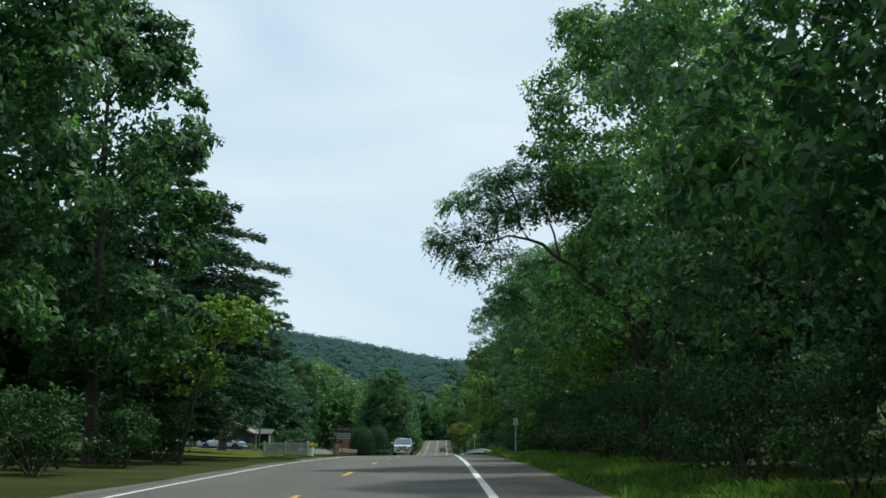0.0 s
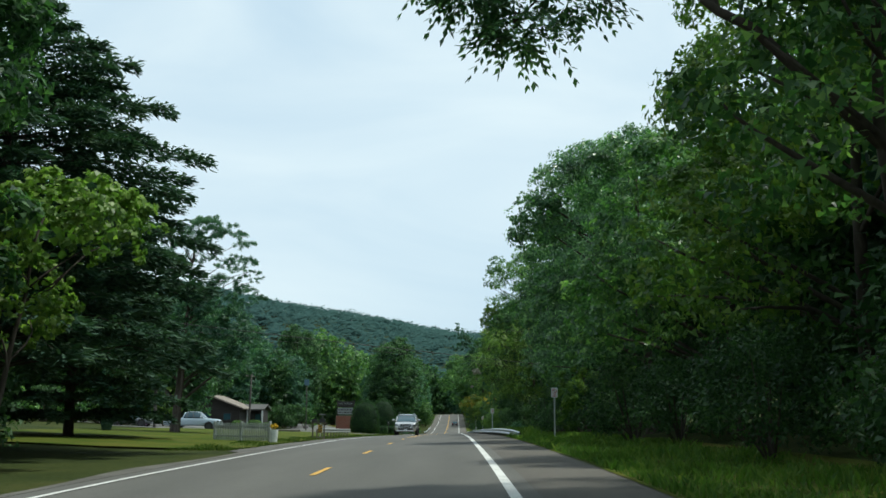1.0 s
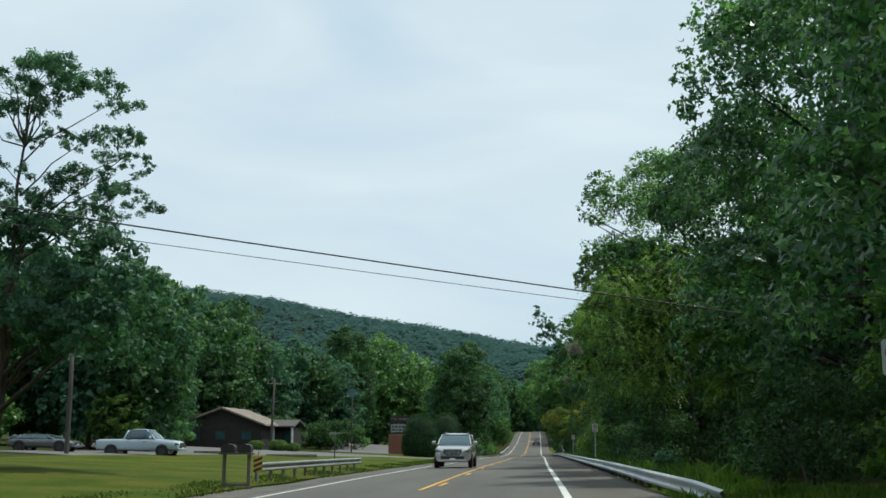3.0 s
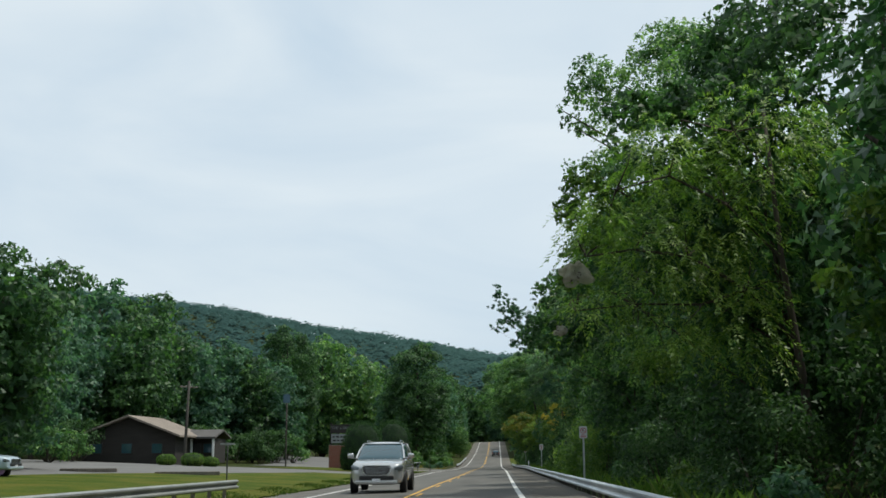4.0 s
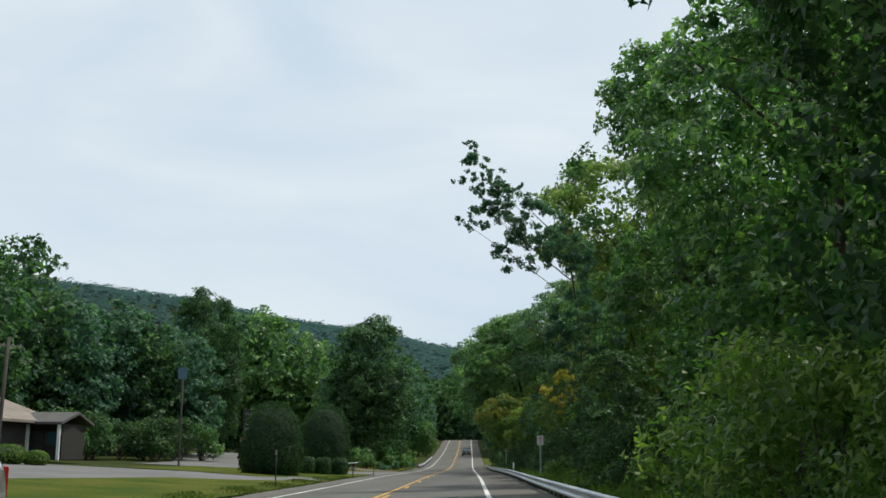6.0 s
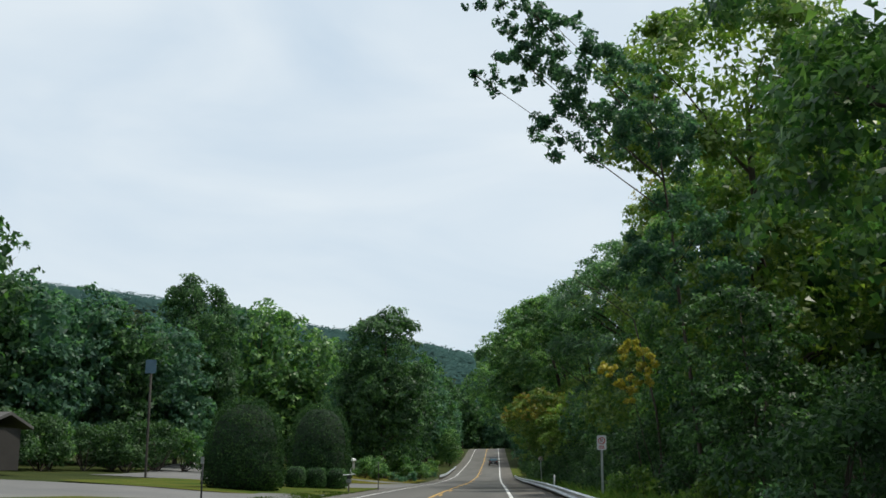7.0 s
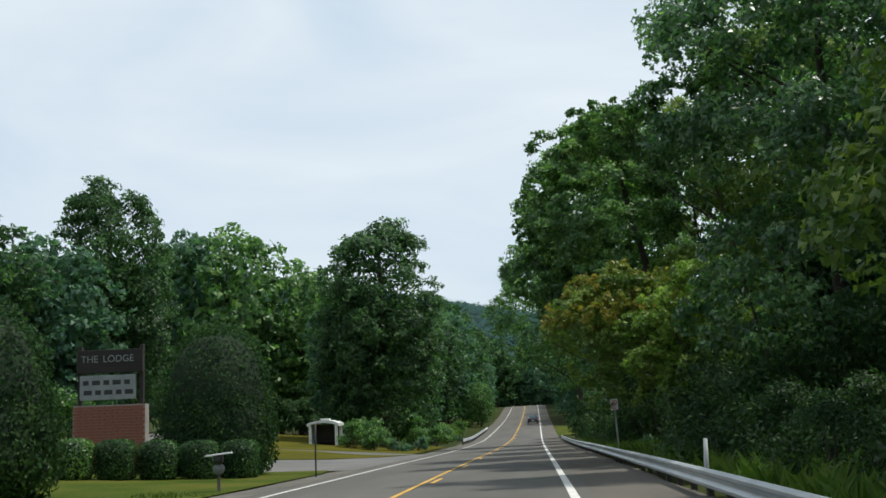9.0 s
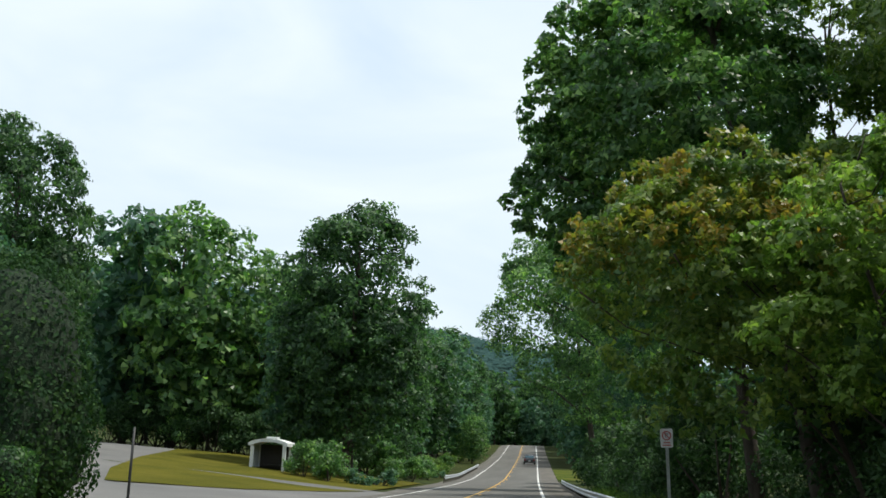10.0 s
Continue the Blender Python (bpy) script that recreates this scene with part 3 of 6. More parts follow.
GREEN = "tall broadleaved tree in dense dark green leaf"
RIGHT = [
    # x, y, top, crown ellipsoids, leaves, size, material
    (10.0, 2.0, 15, [(10.0, 2, 8.5, 5.0, 5, 6.0), (7.4, 3, 4.0, 2.4, 3, 2.6)], 11880, 0.24, M_LEAF_DARK),
    (10.0, 12.0, 15, [(10.0, 12, 9.0, 5.0, 5, 6.0), (7.0, 13, 4.5, 2.2, 3, 2.5), (9.5, 12, 4.0, 3.6, 4, 3.0)], 17424, 0.22, M_LEAF_DARK),
    (9.8, 23.0, 15.5, [(9.6, 23, 9.5, 4.7, 5, 6.2), (6.6, 23, 4.5, 2.0, 3, 2.2), (9.5, 23, 4.0, 3.6, 4, 3.0)], 30000, 0.18, M_LEAF_GLOSSY),
    (8.8, 34.5, 16, [(8.9, 34.5, 10.8, 4.6, 4.6, 5.4), (6.8, 34, 5.2, 2.0, 3, 2.0)], 27878, 0.18, M_LEAF),
    (11.4, 46.0, 15, [(11.4, 46, 9.5, 4.7, 5, 5.6), (7.8, 46, 4.6, 2.2, 3.2, 2.6)], 26136, 0.20, M_LEAF_BRIGHT),
    (10.6, 56.0, 11.4, [(10.6, 56, 6.8, 4.3, 4.6, 4.3), (7.0, 57, 4.2, 2.0, 3.0, 2.4)], 24393, 0.20, M_LEAF),
    (9.6, 66.0, 13.6, [(9.0, 66, 8.5, 4.9, 4.8, 4.9), (4.95, 65.3, 9.2, 1.4, 1.6, 1.4), (4.95, 65.3, 9.0, 1.2, 1.4, 1.3), (6.4, 66.5, 5.0, 2.1, 3.2, 2.6)], 36000, 0.165, M_LEAF_GLOSSY),
    (11.2, 78.5, 16, [(11.0, 78.5, 10.0, 4.5, 5, 6.0), (8.2, 78.5, 4.8, 2.6, 3.5, 3.0)], 24393, 0.20, M_LEAF_GLOSSY),
    (11.1, 91.0, 17.4, [(10.9, 91, 10.8, 4.3, 4.6, 6.4), (7.9, 91, 12.4, 2.3, 2.2, 2.4), (8.0, 91, 4.6, 2.6, 3.6, 3.0)], 26136, 0.20, M_LEAF_GLOSSY),
    (11.0, 103.0, 15.5, [(10.6, 103, 9.6, 4.6, 4.6, 5.6), (7.8, 103, 4.4, 2.6, 3.4, 3.0)], 22651, 0.20, M_LEAF_DARK),
    (10.4, 117.0, 16.6, [(8.6, 115.5, 11.0, 4.3, 4.4, 5.6), (5.0, 115.6, 14.2, 1.2, 1.2, 1.3), (4.6, 115.5, 13.2, 1.1, 1.1, 1.2), (6.4, 115.6, 9.4, 1.9, 1.8, 2.4), (7.6, 115.5, 4.5, 2.6, 3.4, 2.6)], 34000, 0.155, M_LEAF),
    (8.4, 114.6, 10.6, [(7.2, 114.8, 8.2, 2.6, 2.2, 2.2), (4.5, 115, 9.6, 1.1, 1.2, 1.6), (4.4, 115, 9.4, 1.0, 1.2, 1.3), (4.5, 115.2, 7.4, 1.1, 1.2, 1.4)], 13000, 0.14, M_LEAF_BRIGHT),
    (6.6, 120.6, 7.4, [(6.4, 120.6, 4.2, 1.5, 1.6, 2.2), (3.9, 119.8, 5.4, 1.9, 1.8, 1.4), (5.6, 120, 5.8, 1.8, 1.8, 1.5), (3.4, 119.6, 5.6, 1.4, 1.4, 0.9), (6.2, 120.0, 2.4, 1.4, 1.5, 1.8), (7.4, 121, 2.0, 1.6, 1.8, 1.8)], 12540, 0.17, M_LEAF_DARK),
    (9.2, 127.5, 13.8, [(9.2, 127.5, 8.5, 4.8, 5, 4.8), (4.9, 127.5, 7.9, 1.9, 2, 2.0), (3.9, 127.3, 8.0, 1.1, 1.2, 1.1), (7.2, 127, 3.8, 2.2, 3.4, 2.6)], 24393, 0.20, M_LEAF_DARK),
    (9.4, 139.0, 12.5, [(9.6, 139, 7.4, 4.4, 4.6, 4.6), (7.8, 139, 10.2, 2.1, 2.2, 2.0), (7.6, 139, 3.4, 2.2, 3.4, 2.4)], 22651, 0.20, M_LEAF),
    (8.8, 150.0, 14.8, [(9.2, 150, 9.8, 4.6, 4.4, 4.9), (7.4, 150, 12.5, 2.1, 2.2, 2.0), (8.6, 150, 5.6, 3.4, 4, 3.0)], 26136, 0.20, M_LEAF),
    (9.2, 165.0, 14.5, [(8.6, 165, 11.0, 4.3, 4.4, 3.8), (9.4, 165, 5.0, 3.2, 3.6, 3.2), (7.6, 163.5, 6.0, 2.0, 2.2, 2.6)], 22440, 0.22, M_LEAF_OLIVE),
    (10.6, 176.0, 13, [(10.8, 176, 8.0, 4.1, 4.6, 5.2), (9.0, 176, 3.4, 2.3, 3.4, 2.2)], 22651, 0.20, M_LEAF),
    (11.0, 186.0, 15.0, [(11.4, 186, 9.4, 4.5, 4.6, 5.6), (10.2, 185.6, 12.8, 2.4, 2.2, 2.0), (8.9, 185.4, 10.0, 1.8, 1.8, 2.4), (8.4, 186, 3.8, 2.8, 3.4, 2.6)], 32000, 0.20, M_LEAF_OLIVE),
    (9.0, 199.0, 14.2, [(8.7, 197.4, 8.8, 4.6, 4.0, 5.2), (9.4, 197.6, 11.0, 2.6, 2.6, 2.2), (5.6, 197.4, 9.6, 1.2, 1.5, 1.4), (7.2, 196.8, 3.6, 2.4, 2.8, 2.4)], 46000, 0.165, M_LEAF_GLOSSY),
    (9.8, 211.0, 16.0, [(10.9, 211, 10.4, 4.3, 4.4, 5.6), (7.8, 210, 4.4, 2.8, 3.4, 3.0)], 42000, 0.18, M_LEAF_OLIVE),
    (7.2, 212.4, 12.8, [(4.0, 212, 8.0, 2.7, 3.4, 3.7), (4.4, 212, 11.3, 1.7, 1.7, 1.2), (1.7, 211.6, 8.2, 1.15, 1.4, 1.1), (2.1, 211.6, 9.6, 1.1, 1.2, 0.8), (1.6, 211.8, 6.1, 1.15, 1.5, 1.3), (3.4, 212, 4.6, 2.2, 2.6, 1.8)], 46000, 0.165, M_LEAF),
    (7.6, 222.0, 15.0, [(5.4, 222, 9.4, 4.3, 5, 5.4), (4.4, 222, 11.6, 2.6, 2.6, 2.2), (5.6, 221, 4.4, 2.8, 3.4, 2.6)], 24000, 0.20, M_LEAF),
    (5.4, 265.0, 16.6, [(2.4, 265, 10.6, 5.0, 5, 5.2), (0.6, 264, 13.6, 2.2, 2.2, 2.4), (5.6, 265, 5.0, 3.4, 4, 3.0), (2.3, 265, 6.2, 3.0, 3, 2.4)], 26000, 0.22, M_LEAF),
    (7.0, 249.0, 14.5, [(6.0, 249, 8.6, 4.4, 5, 5.4), (0.9, 248, 9.4, 2.1, 2.4, 1.6), (6.4, 249, 4.2, 2.8, 3.4, 2.6)], 15840, 0.24, M_LEAF),
    (7.8, 234.0, 15.0, [(6.6, 234, 9.0, 4.4, 5, 5.6), (6.4, 234, 4.2, 2.8, 3.4, 2.6)], 19800, 0.21, M_LEAF_COOL),
]
trees_right = {}
for spec in RIGHT:
    x, y, top, ells, n, size, mat = spec
    label = {M_LEAF_OLIVE: "broadleaved tree whose olive leaves are turning yellow", M_LEAF_BRIGHT: "broadleaved tree with bright yellow-green hanging leaves"}.get(mat, GREEN)
    trees_right[int(y)] = broadleaf(x, y, top, ells, int(1.16 * n), 0.85 * size, mat, label, simple=True, trunk=0.24 if top > 8 else 0.06)
broadleaf(6.3, 160.0, 12.6, [(5.0, 160, 8.6, 1.8, 1.5, 1.9), (6.0, 160, 6.2, 1.5, 1.5, 1.8), (1.3, 157.6, 12.5, 0.65, 0.6, 0.9), (1.3, 157.6, 12.0, 0.7, 0.6, 0.9), (1.8, 158, 11.2, 0.9, 0.8, 0.8), (2.5, 158.2, 11.8, 0.7, 0.6, 0.6), (2.7, 158.4, 10.7, 1.2, 0.9, 1.0), (1.3, 158.4, 10.3, 0.7, 0.6, 0.65), (2.2, 158.3, 10.2, 0.9, 0.8, 0.7), (4.0, 159, 10.2, 1.5, 1.3, 1.1), (3.5, 159, 8.9, 1.3, 1.2, 1.0), (6.4, 160, 5.6, 1.3, 1.4, 1.3)], 21000, 0.125, M_LEAF_COOL, "slender leaning poplar with sparse round leaves reaching over the road", 0.065, 1.0, 9, inner=False, bend=0.1, simple=True)
feathered_tree(8.0, 34.3, (((8.0, 34.3, -0.6), (7.8, 34.3, 2.6), (7.5, 34.2, 5.0), (7.6, 34.3, 7.4), (7.3, 34.3, 9.4)), 0.15, 0.04),
    [(((7.55, 34.2, 4.7), (6.9, 34.0, 5.2), (6.2, 33.8, 5.75), (5.65, 33.8, 6.3), (5.16, 33.7, 6.5), (4.6, 33.7, 7.0), (4.15, 33.7, 7.15), (3.86, 33.7, 7.6), (3.8, 33.7, 8.3), (3.5, 33.7, 9.0)), 0.105, 0.03),
     (((4.15, 33.7, 7.15), (3.5, 33.6, 7.25), (2.8, 33.6, 7.0), (2.2, 33.6, 7.1), (1.4, 33.6, 6.9)), 0.045, 0.015),
     (((3.83, 33.7, 7.9), (3.1, 33.6, 8.15), (2.5, 33.6, 8.05), (1.8, 33.6, 8.3)), 0.04, 0.012),
     (((2.8, 33.6, 7.0), (2.6, 33.6, 6.6), (2.3, 33.6, 6.3)), 0.025, 0.01),
     (((5.16, 33.7, 6.5), (5.0, 33.9, 7.4), (4.7, 34.0, 8.2), (4.5, 34.0, 8.9)), 0.05, 0.015),
     (((7.6, 34.3, 7.4), (6.8, 34.3, 8.0), (6.0, 34.2, 8.6), (5.3, 34.1, 9.0)), 0.05, 0.015)],
    [(3.0, 33.7, 9.2, 0.65, 0.7, 0.28), (3.9, 33.8, 9.5, 0.65, 0.7, 0.28), (1.8, 33.6, 8.35, 0.45, 0.7, 0.24), (2.7, 33.7, 8.6, 0.6, 0.7, 0.32), (1.4, 33.6, 7.15, 0.5, 0.8, 0.32), (2.5, 33.6, 7.45, 0.5, 0.7, 0.22), (1.9, 33.6, 6.75, 0.55, 0.6, 0.18),
     (2.4, 33.6, 6.25, 0.5, 0.6, 0.22), (3.2, 33.7, 6.7, 0.4, 0.5, 0.22), (3.3, 33.8, 8.0, 0.6, 0.7, 0.3), (4.4, 34.0, 8.5, 0.8, 0.9, 0.45), (5.6, 34.2, 8.9, 1.0, 1.0, 0.7), (6.8, 34.4, 8.4, 1.2, 1.1, 1.2), (6.4, 34.5, 9.6, 1.1, 1.0, 0.6)],
    2700, 0.45, 5, M_LEAF_GLOSSY, "slender hickory, its crooked limb and drooping leaves over the road", 0.55, 0.42)
broadleaf(7.6, 198.4, 10.4, [(5.2, 198.6, 8.4, 1.4, 1.4, 1.2), (2.6, 198.6, 7.9, 1.1, 1.1, 0.8), (3.9, 198.7, 7.9, 1.2, 1.2, 1.0), (3.2, 198.7, 8.3, 1.0, 1.0, 0.7)], 10000, 0.14, M_LEAF, "slender tree with leafy boughs reaching towards the road", 0.06, 1.2, 7, inner=False, simple=True)
broadleaf(7.6, 159.4, 5.6, [(6.9, 159.2, 3.4, 1.9, 2.2, 1.9), (6.6, 157.6, 1.6, 1.4, 1.9, 1.5), (7.6, 160.4, 1.8, 2.0, 2.4, 1.8)], 19000, 0.10, M_LEAF_DARK, "low dark tree in the shade below the leaning poplar", 0.06, simple=True)
broadleaf(8.4, 214.0, 13.4, [(7.4, 214, 10.6, 1.4, 1.4, 1.3), (8.6, 214, 9.6, 1.4, 1.4, 1.6), (7.4, 213.8, 8.2, 1.2, 1.3, 1.2), (8.0, 214, 12.0, 1.2, 1.2, 1.0)], 7000, 0.14, M_LEAF_OLIVE, "open-crowned tree with thin olive leaves and showing branches", 0.10, 1.0, 14, inner=False, bend=0.5, simple=True)
broadleaf(9.0, 22.6, 8.0, [(8.0, 22.3, 6.1, 1.2, 1.1, 0.9), (7.0, 22, 5.9, 1.0, 0.9, 0.7), (7.6, 22.1, 6.6, 1.0, 0.9, 0.7)], 3600, 0.14, M_LEAF_BRIGHT, "young tree with bright yellow-green leaves among taller ones", 0.05, inner=False, simple=True)
for x, y, ells, n in ((7.4, 91.2, [(6.5, 90.5, 3.6, 1.3, 1.2, 0.9), (7.0, 91, 2.6, 1.1, 1.1, 0.8)], 3600), (6.9, 114.9, [(6.3, 114.4, 3.6, 1.1, 1.2, 0.6), (7.2, 114.8, 4.2, 1.0, 1.1, 0.6)], 2800), (7.9, 74.4, [(7.5, 74, 2.6, 1.4, 1.4, 1.0), (7.2, 73.8, 1.2, 1.1, 1.2, 1.0)], 4200)):
    broadleaf(x, y, 4.6, ells, n, 0.13, M_LEAF_BRIGHT, "young sapling with lighter yellow-green leaves by the roadside", 0.035, inner=False, simple=True, limbs=5)
broadleaf(6.6, 203.6, 5.8, [(4.5, 203.0, 3.5, 0.95, 1.0, 0.30), (5.4, 203.1, 4.2, 1.1, 1.1, 0.36), (6.5, 203.4, 4.9, 1.2, 1.2, 0.45), (4.7, 203.0, 2.4, 0.95, 1.0, 0.30), (5.7, 203.2, 3.05, 1.2, 1.2, 0.36), (6.8, 203.5, 3.7, 1.4, 1.4, 0.45), (5.8, 203.0, 1.8, 1.1, 1.1, 0.34), (7.2, 203.6, 2.4, 1.4, 1.4, 0.5)], 16000, 0.10, M_LEAF_LIME_LIT, "spreading young tree with shelves of yellow-green leaves lightened as if sunlit", 0.06, 1.1, simple=True)
feathered_tree(7.0, 97.8, (((7.0, 97.8, -0.6), (6.9, 97.8, 2.4), (6.6, 97.7, 4.8), (6.4, 97.6, 7.6)), 0.12, 0.03),
    [(((6.8, 97.75, 3.2), (5.9, 97.5, 4.2), (4.8, 97.3, 4.8), (3.8, 97.1, 4.9), (2.9, 96.9, 4.75)), 0.06, 0.014), (((6.6, 97.7, 4.8), (5.6, 97.5, 5.8), (4.5, 97.2, 6.3), (3.5, 97.0, 6.0)), 0.05, 0.012),
     (((5.9, 97.5, 4.2), (5.0, 97.3, 3.9), (3.8, 97.1, 3.9), (2.7, 96.8, 3.75)), 0.035, 0.01), (((6.45, 97.6, 6.4), (5.8, 97.5, 7.2), (4.8, 97.3, 7.4)), 0.035, 0.012)],
    [(3.2, 97.0, 5.55, 0.7, 0.8, 0.6), (2.9, 96.9, 4.9, 0.5, 0.5, 0.3), (3.2, 97.2, 4.0, 0.7, 0.8, 0.5), (2.7, 96.8, 3.8, 0.4, 0.4, 0.3), (4.2, 97.3, 4.9, 1.2, 1.1, 1.2), (5.4, 97.5, 5.4, 1.3, 1.2, 1.5), (4.3, 97.2, 6.7, 1.3, 1.2, 0.8), (5.6, 97.5, 3.6, 1.2, 1.1, 1.2), (6.4, 97.6, 7.0, 1.5, 1.4, 1.4), (4.2, 97.2, 3.3, 0.9, 0.9, 0.6)],
    1600, 0.44, 7, M_LEAF_LIME_LIT, "young walnut with drooping feathered leaves over the guardrail", 0.75, 0.34)
broadleaf(7.6, 99.6, 9.0, [(6.4, 99.4, 5.6, 2.2, 1.5, 2.6), (4.9, 99.2, 4.4, 1.6, 1.3, 1.5), (5.4, 99.2, 7.4, 2.0, 1.4, 1.4), (6.6, 99.4, 2.6, 1.8, 1.5, 1.8)], 19000, 0.13, M_LEAF_DARK, "dark leafy tree close behind a young walnut", 0.09, 1.1, simple=True)
turning = broadleaf(6.6, 206.5, 6.0, [(3.8, 206.5, 3.5, 2.5, 2.4, 1.7), (5.6, 206.3, 3.0, 2.0, 2.2, 2.2), (4.4, 206.4, 2.0, 2.0, 2.0, 1.3), (4.0, 206.4, 4.7, 1.8, 1.8, 0.8)], 34000, 0.105, M_LEAF_OLIVE, "low spreading tree, olive green with golden-orange upper leaves", 0.06, simple=True)


def turned_leaves(tree, ells, n, size, mat):
    """Sprays of autumn leaves on a tree, at world places."""
    o = tree.location
    c, r = clumps_in([(a - o.x, b_ - o.y, z - o.z, r1, r2, r3) for a, b_, z, r1, r2, r3 in ells], 1.6, 0.42, 6)
    part("turned_leaves", quads_mesh("turned_leaves", leaf_quads(c, r, n, size, 0.7, 0.25, 0.15, True), mat), None, tree, "golden-orange leaves")


tops = []
for i in range(30):      # golden clumps over the crown's upper shell
    a, k = i * 2.4, 0.30 + 0.72 * math.sqrt((i + 0.5) / 30)
    tops.append((4.1 + 2.35 * math.sin(a) * k, 206.2 - 2.2 * math.cos(a) * k, 5.45 - 1.7 * k ** 2 + random.uniform(-0.15, 0.2), random.uniform(0.35, 0.6), random.uniform(0.35, 0.6), random.uniform(0.22, 0.34)))
turned_leaves(turning, tops, 13000, 0.10, M_LEAF_GOLD)
turned_leaves(trees_right[186], [(10.0, 185.2, 13.0, 2.2, 1.9, 1.4), (11.6, 185.0, 13.2, 2.2, 2.0, 1.2), (9.0, 185.0, 11.0, 1.5, 1.4, 1.2)], 6500, 0.14, M_LEAF_GOLD)


broadleaf(6.9, 172.0, 5.2, [(5.4, 171.3, 4.2, 0.55, 0.6, 0.45), (6.1, 171.6, 3.75, 0.6, 0.6, 0.4), (5.9, 171.5, 4.75, 0.5, 0.5, 0.35), (5.5, 171.4, 3.4, 0.4, 0.5, 0.3), (6.4, 171.7, 4.4, 0.4, 0.5, 0.3)], 4200, 0.095, M_LEAF_YELLOW, "slender maple whose leaves have turned golden yellow", 0.02, 0.7, inner=False, simple=True)
dead_v, dead_f = [], []
for bend in (((6.35, 174.5, 6.3), (4.9, 174.2, 7.35), (4.3, 174.05, 7.05), (3.95, 174.0, 7.25), (3.8, 174.0, 7.6)), ((4.9, 174.2, 7.38), (4.4, 174.05, 7.6), (4.05, 174.0, 7.85)), ((5.95, 174.4, 6.95), (5.0, 174.2, 7.75), (4.65, 174.2, 8.2))):
    tube(dead_v, dead_f, [Vector(p) - Vector((7.4, 174.8, 0)) for p in bend], [0.019, 0.015, 0.011, 0.008, 0.004][:len(bend)], 5)
dead = empty("dead_sapling", (7.4, 174.8, 0.0))
tube(dead_v, dead_f, [(0, 0, float(ground_z(7.4, 174.8)) - 0.1), (-0.3, -0.1, 3.0), (-1.05, -0.3, 6.3)], [0.05, 0.04, 0.025], 6)
part("stem", mesh_from("stem", dead_v, dead_f, M_BARK, True), None, dead)
tagged(dead, "bare dead sapling with curved twigs among leafy trees", "tree", "roadside trees")


broadleaf(-12.0, 41.0, 18.2, [(-12.2, 41, 11.2, 4.6, 5, 7.0), (-11, 41, 4.4, 3.6, 4, 2.6)], 36000, 0.22, M_LEAF_DARK, GREEN, simple=True)
broadleaf(-13.0, 25.0, 17.5, [(-12.4, 25, 10.0, 5.0, 5.5, 7.2), (-11.6, 25, 4.0, 3.6, 4, 2.6)], 30000, 0.22, M_LEAF_DARK, GREEN, simple=True)
broadleaf(-14.0, 9.0, 17.0, [(-13.6, 9, 10.0, 5.0, 5.5, 7.0), (-12.6, 9, 4.0, 3.6, 4, 2.6)], 18000, 0.28, M_LEAF_DARK, GREEN, simple=True)
broadleaf(-9.6, 45.0, 7.4, [(-8.0, 45, 5.4, 2.2, 2.0, 1.3), (-9.8, 45.5, 3.6, 2.0, 2, 1.6)], 9000, 0.17, M_LEAF_LIME_LIT, "young maple with bright yellow-green leaves below taller trees", 0.10)
conifer(-13.6, 55.0, 16.8, 7.4, "tall dark spruce with layered drooping boughs", low=2.6)
conifer(-17.6, 74.0, 14.4, 5.6, "tall dark spruce with uneven boughs")
broadleaf(-18.0, 96.2, 10.4, [(-17.6, 97.5, 6.6, 5.0, 3.6, 3.0), (-14.2, 97.2, 5.4, 2.8, 2.6, 2.4), (-20.5, 97.5, 5.6, 3.0, 3.0, 2.8)], 26000, 0.19, M_LEAF_COOL, "dense low-crowned green tree below the open locust", 0.32, simple=True)
broadleaf(-30.7, 141.6, 5.0, [(-30.7, 141.6, 2.9, 2.3, 2.0, 2.2)], 5000, 0.20, M_LEAF_BRIGHT, "small rounded bright yellow-green tree behind the pickup", 0.08, simple=True)
broadleaf(-17.6, 95.5, 15.0, [(-16.8, 95.4, 14.0, 2.4, 2.2, 0.9), (-19.2, 95.6, 13.5, 1.6, 1.6, 0.8), (-14.4, 95.2, 13.2, 1.8, 1.7, 0.9), (-17.6, 95.5, 12.6, 1.5, 1.4, 0.7), (-13.7, 95.0, 11.5, 1.4, 1.4, 0.8), (-12.7, 95.0, 10.5, 1.0, 1.0, 0.7), (-14.9, 95.2, 10.3, 1.2, 1.2, 0.6), (-19.2, 95.5, 12.1, 1.0, 1.0, 0.6), (-15.8, 95.3, 11.8, 0.9, 1.0, 0.5), (-15.6, 95.3, 14.2, 1.5, 1.5, 0.7), (-13.0, 95.0, 9.3, 1.3, 1.2, 0.8), (-14.8, 95.2, 8.8, 1.5, 1.3, 0.9), (-17.0, 95.3, 9.2, 1.6, 1.3, 0.9), (-18.2, 95.5, 10.6, 1.3, 1.2, 0.6), (-16.4, 95.3, 7.6, 1.6, 1.3, 0.8), (-18.6, 95.4, 13.9, 1.6, 1.6, 0.6)], 42000, 0.105, M_LEAF_COOL, "open-crowned locust tree with bare crooked limbs under a flat top", 0.15, 1.25, 22, inner=False, bend=0.7, simple=True)


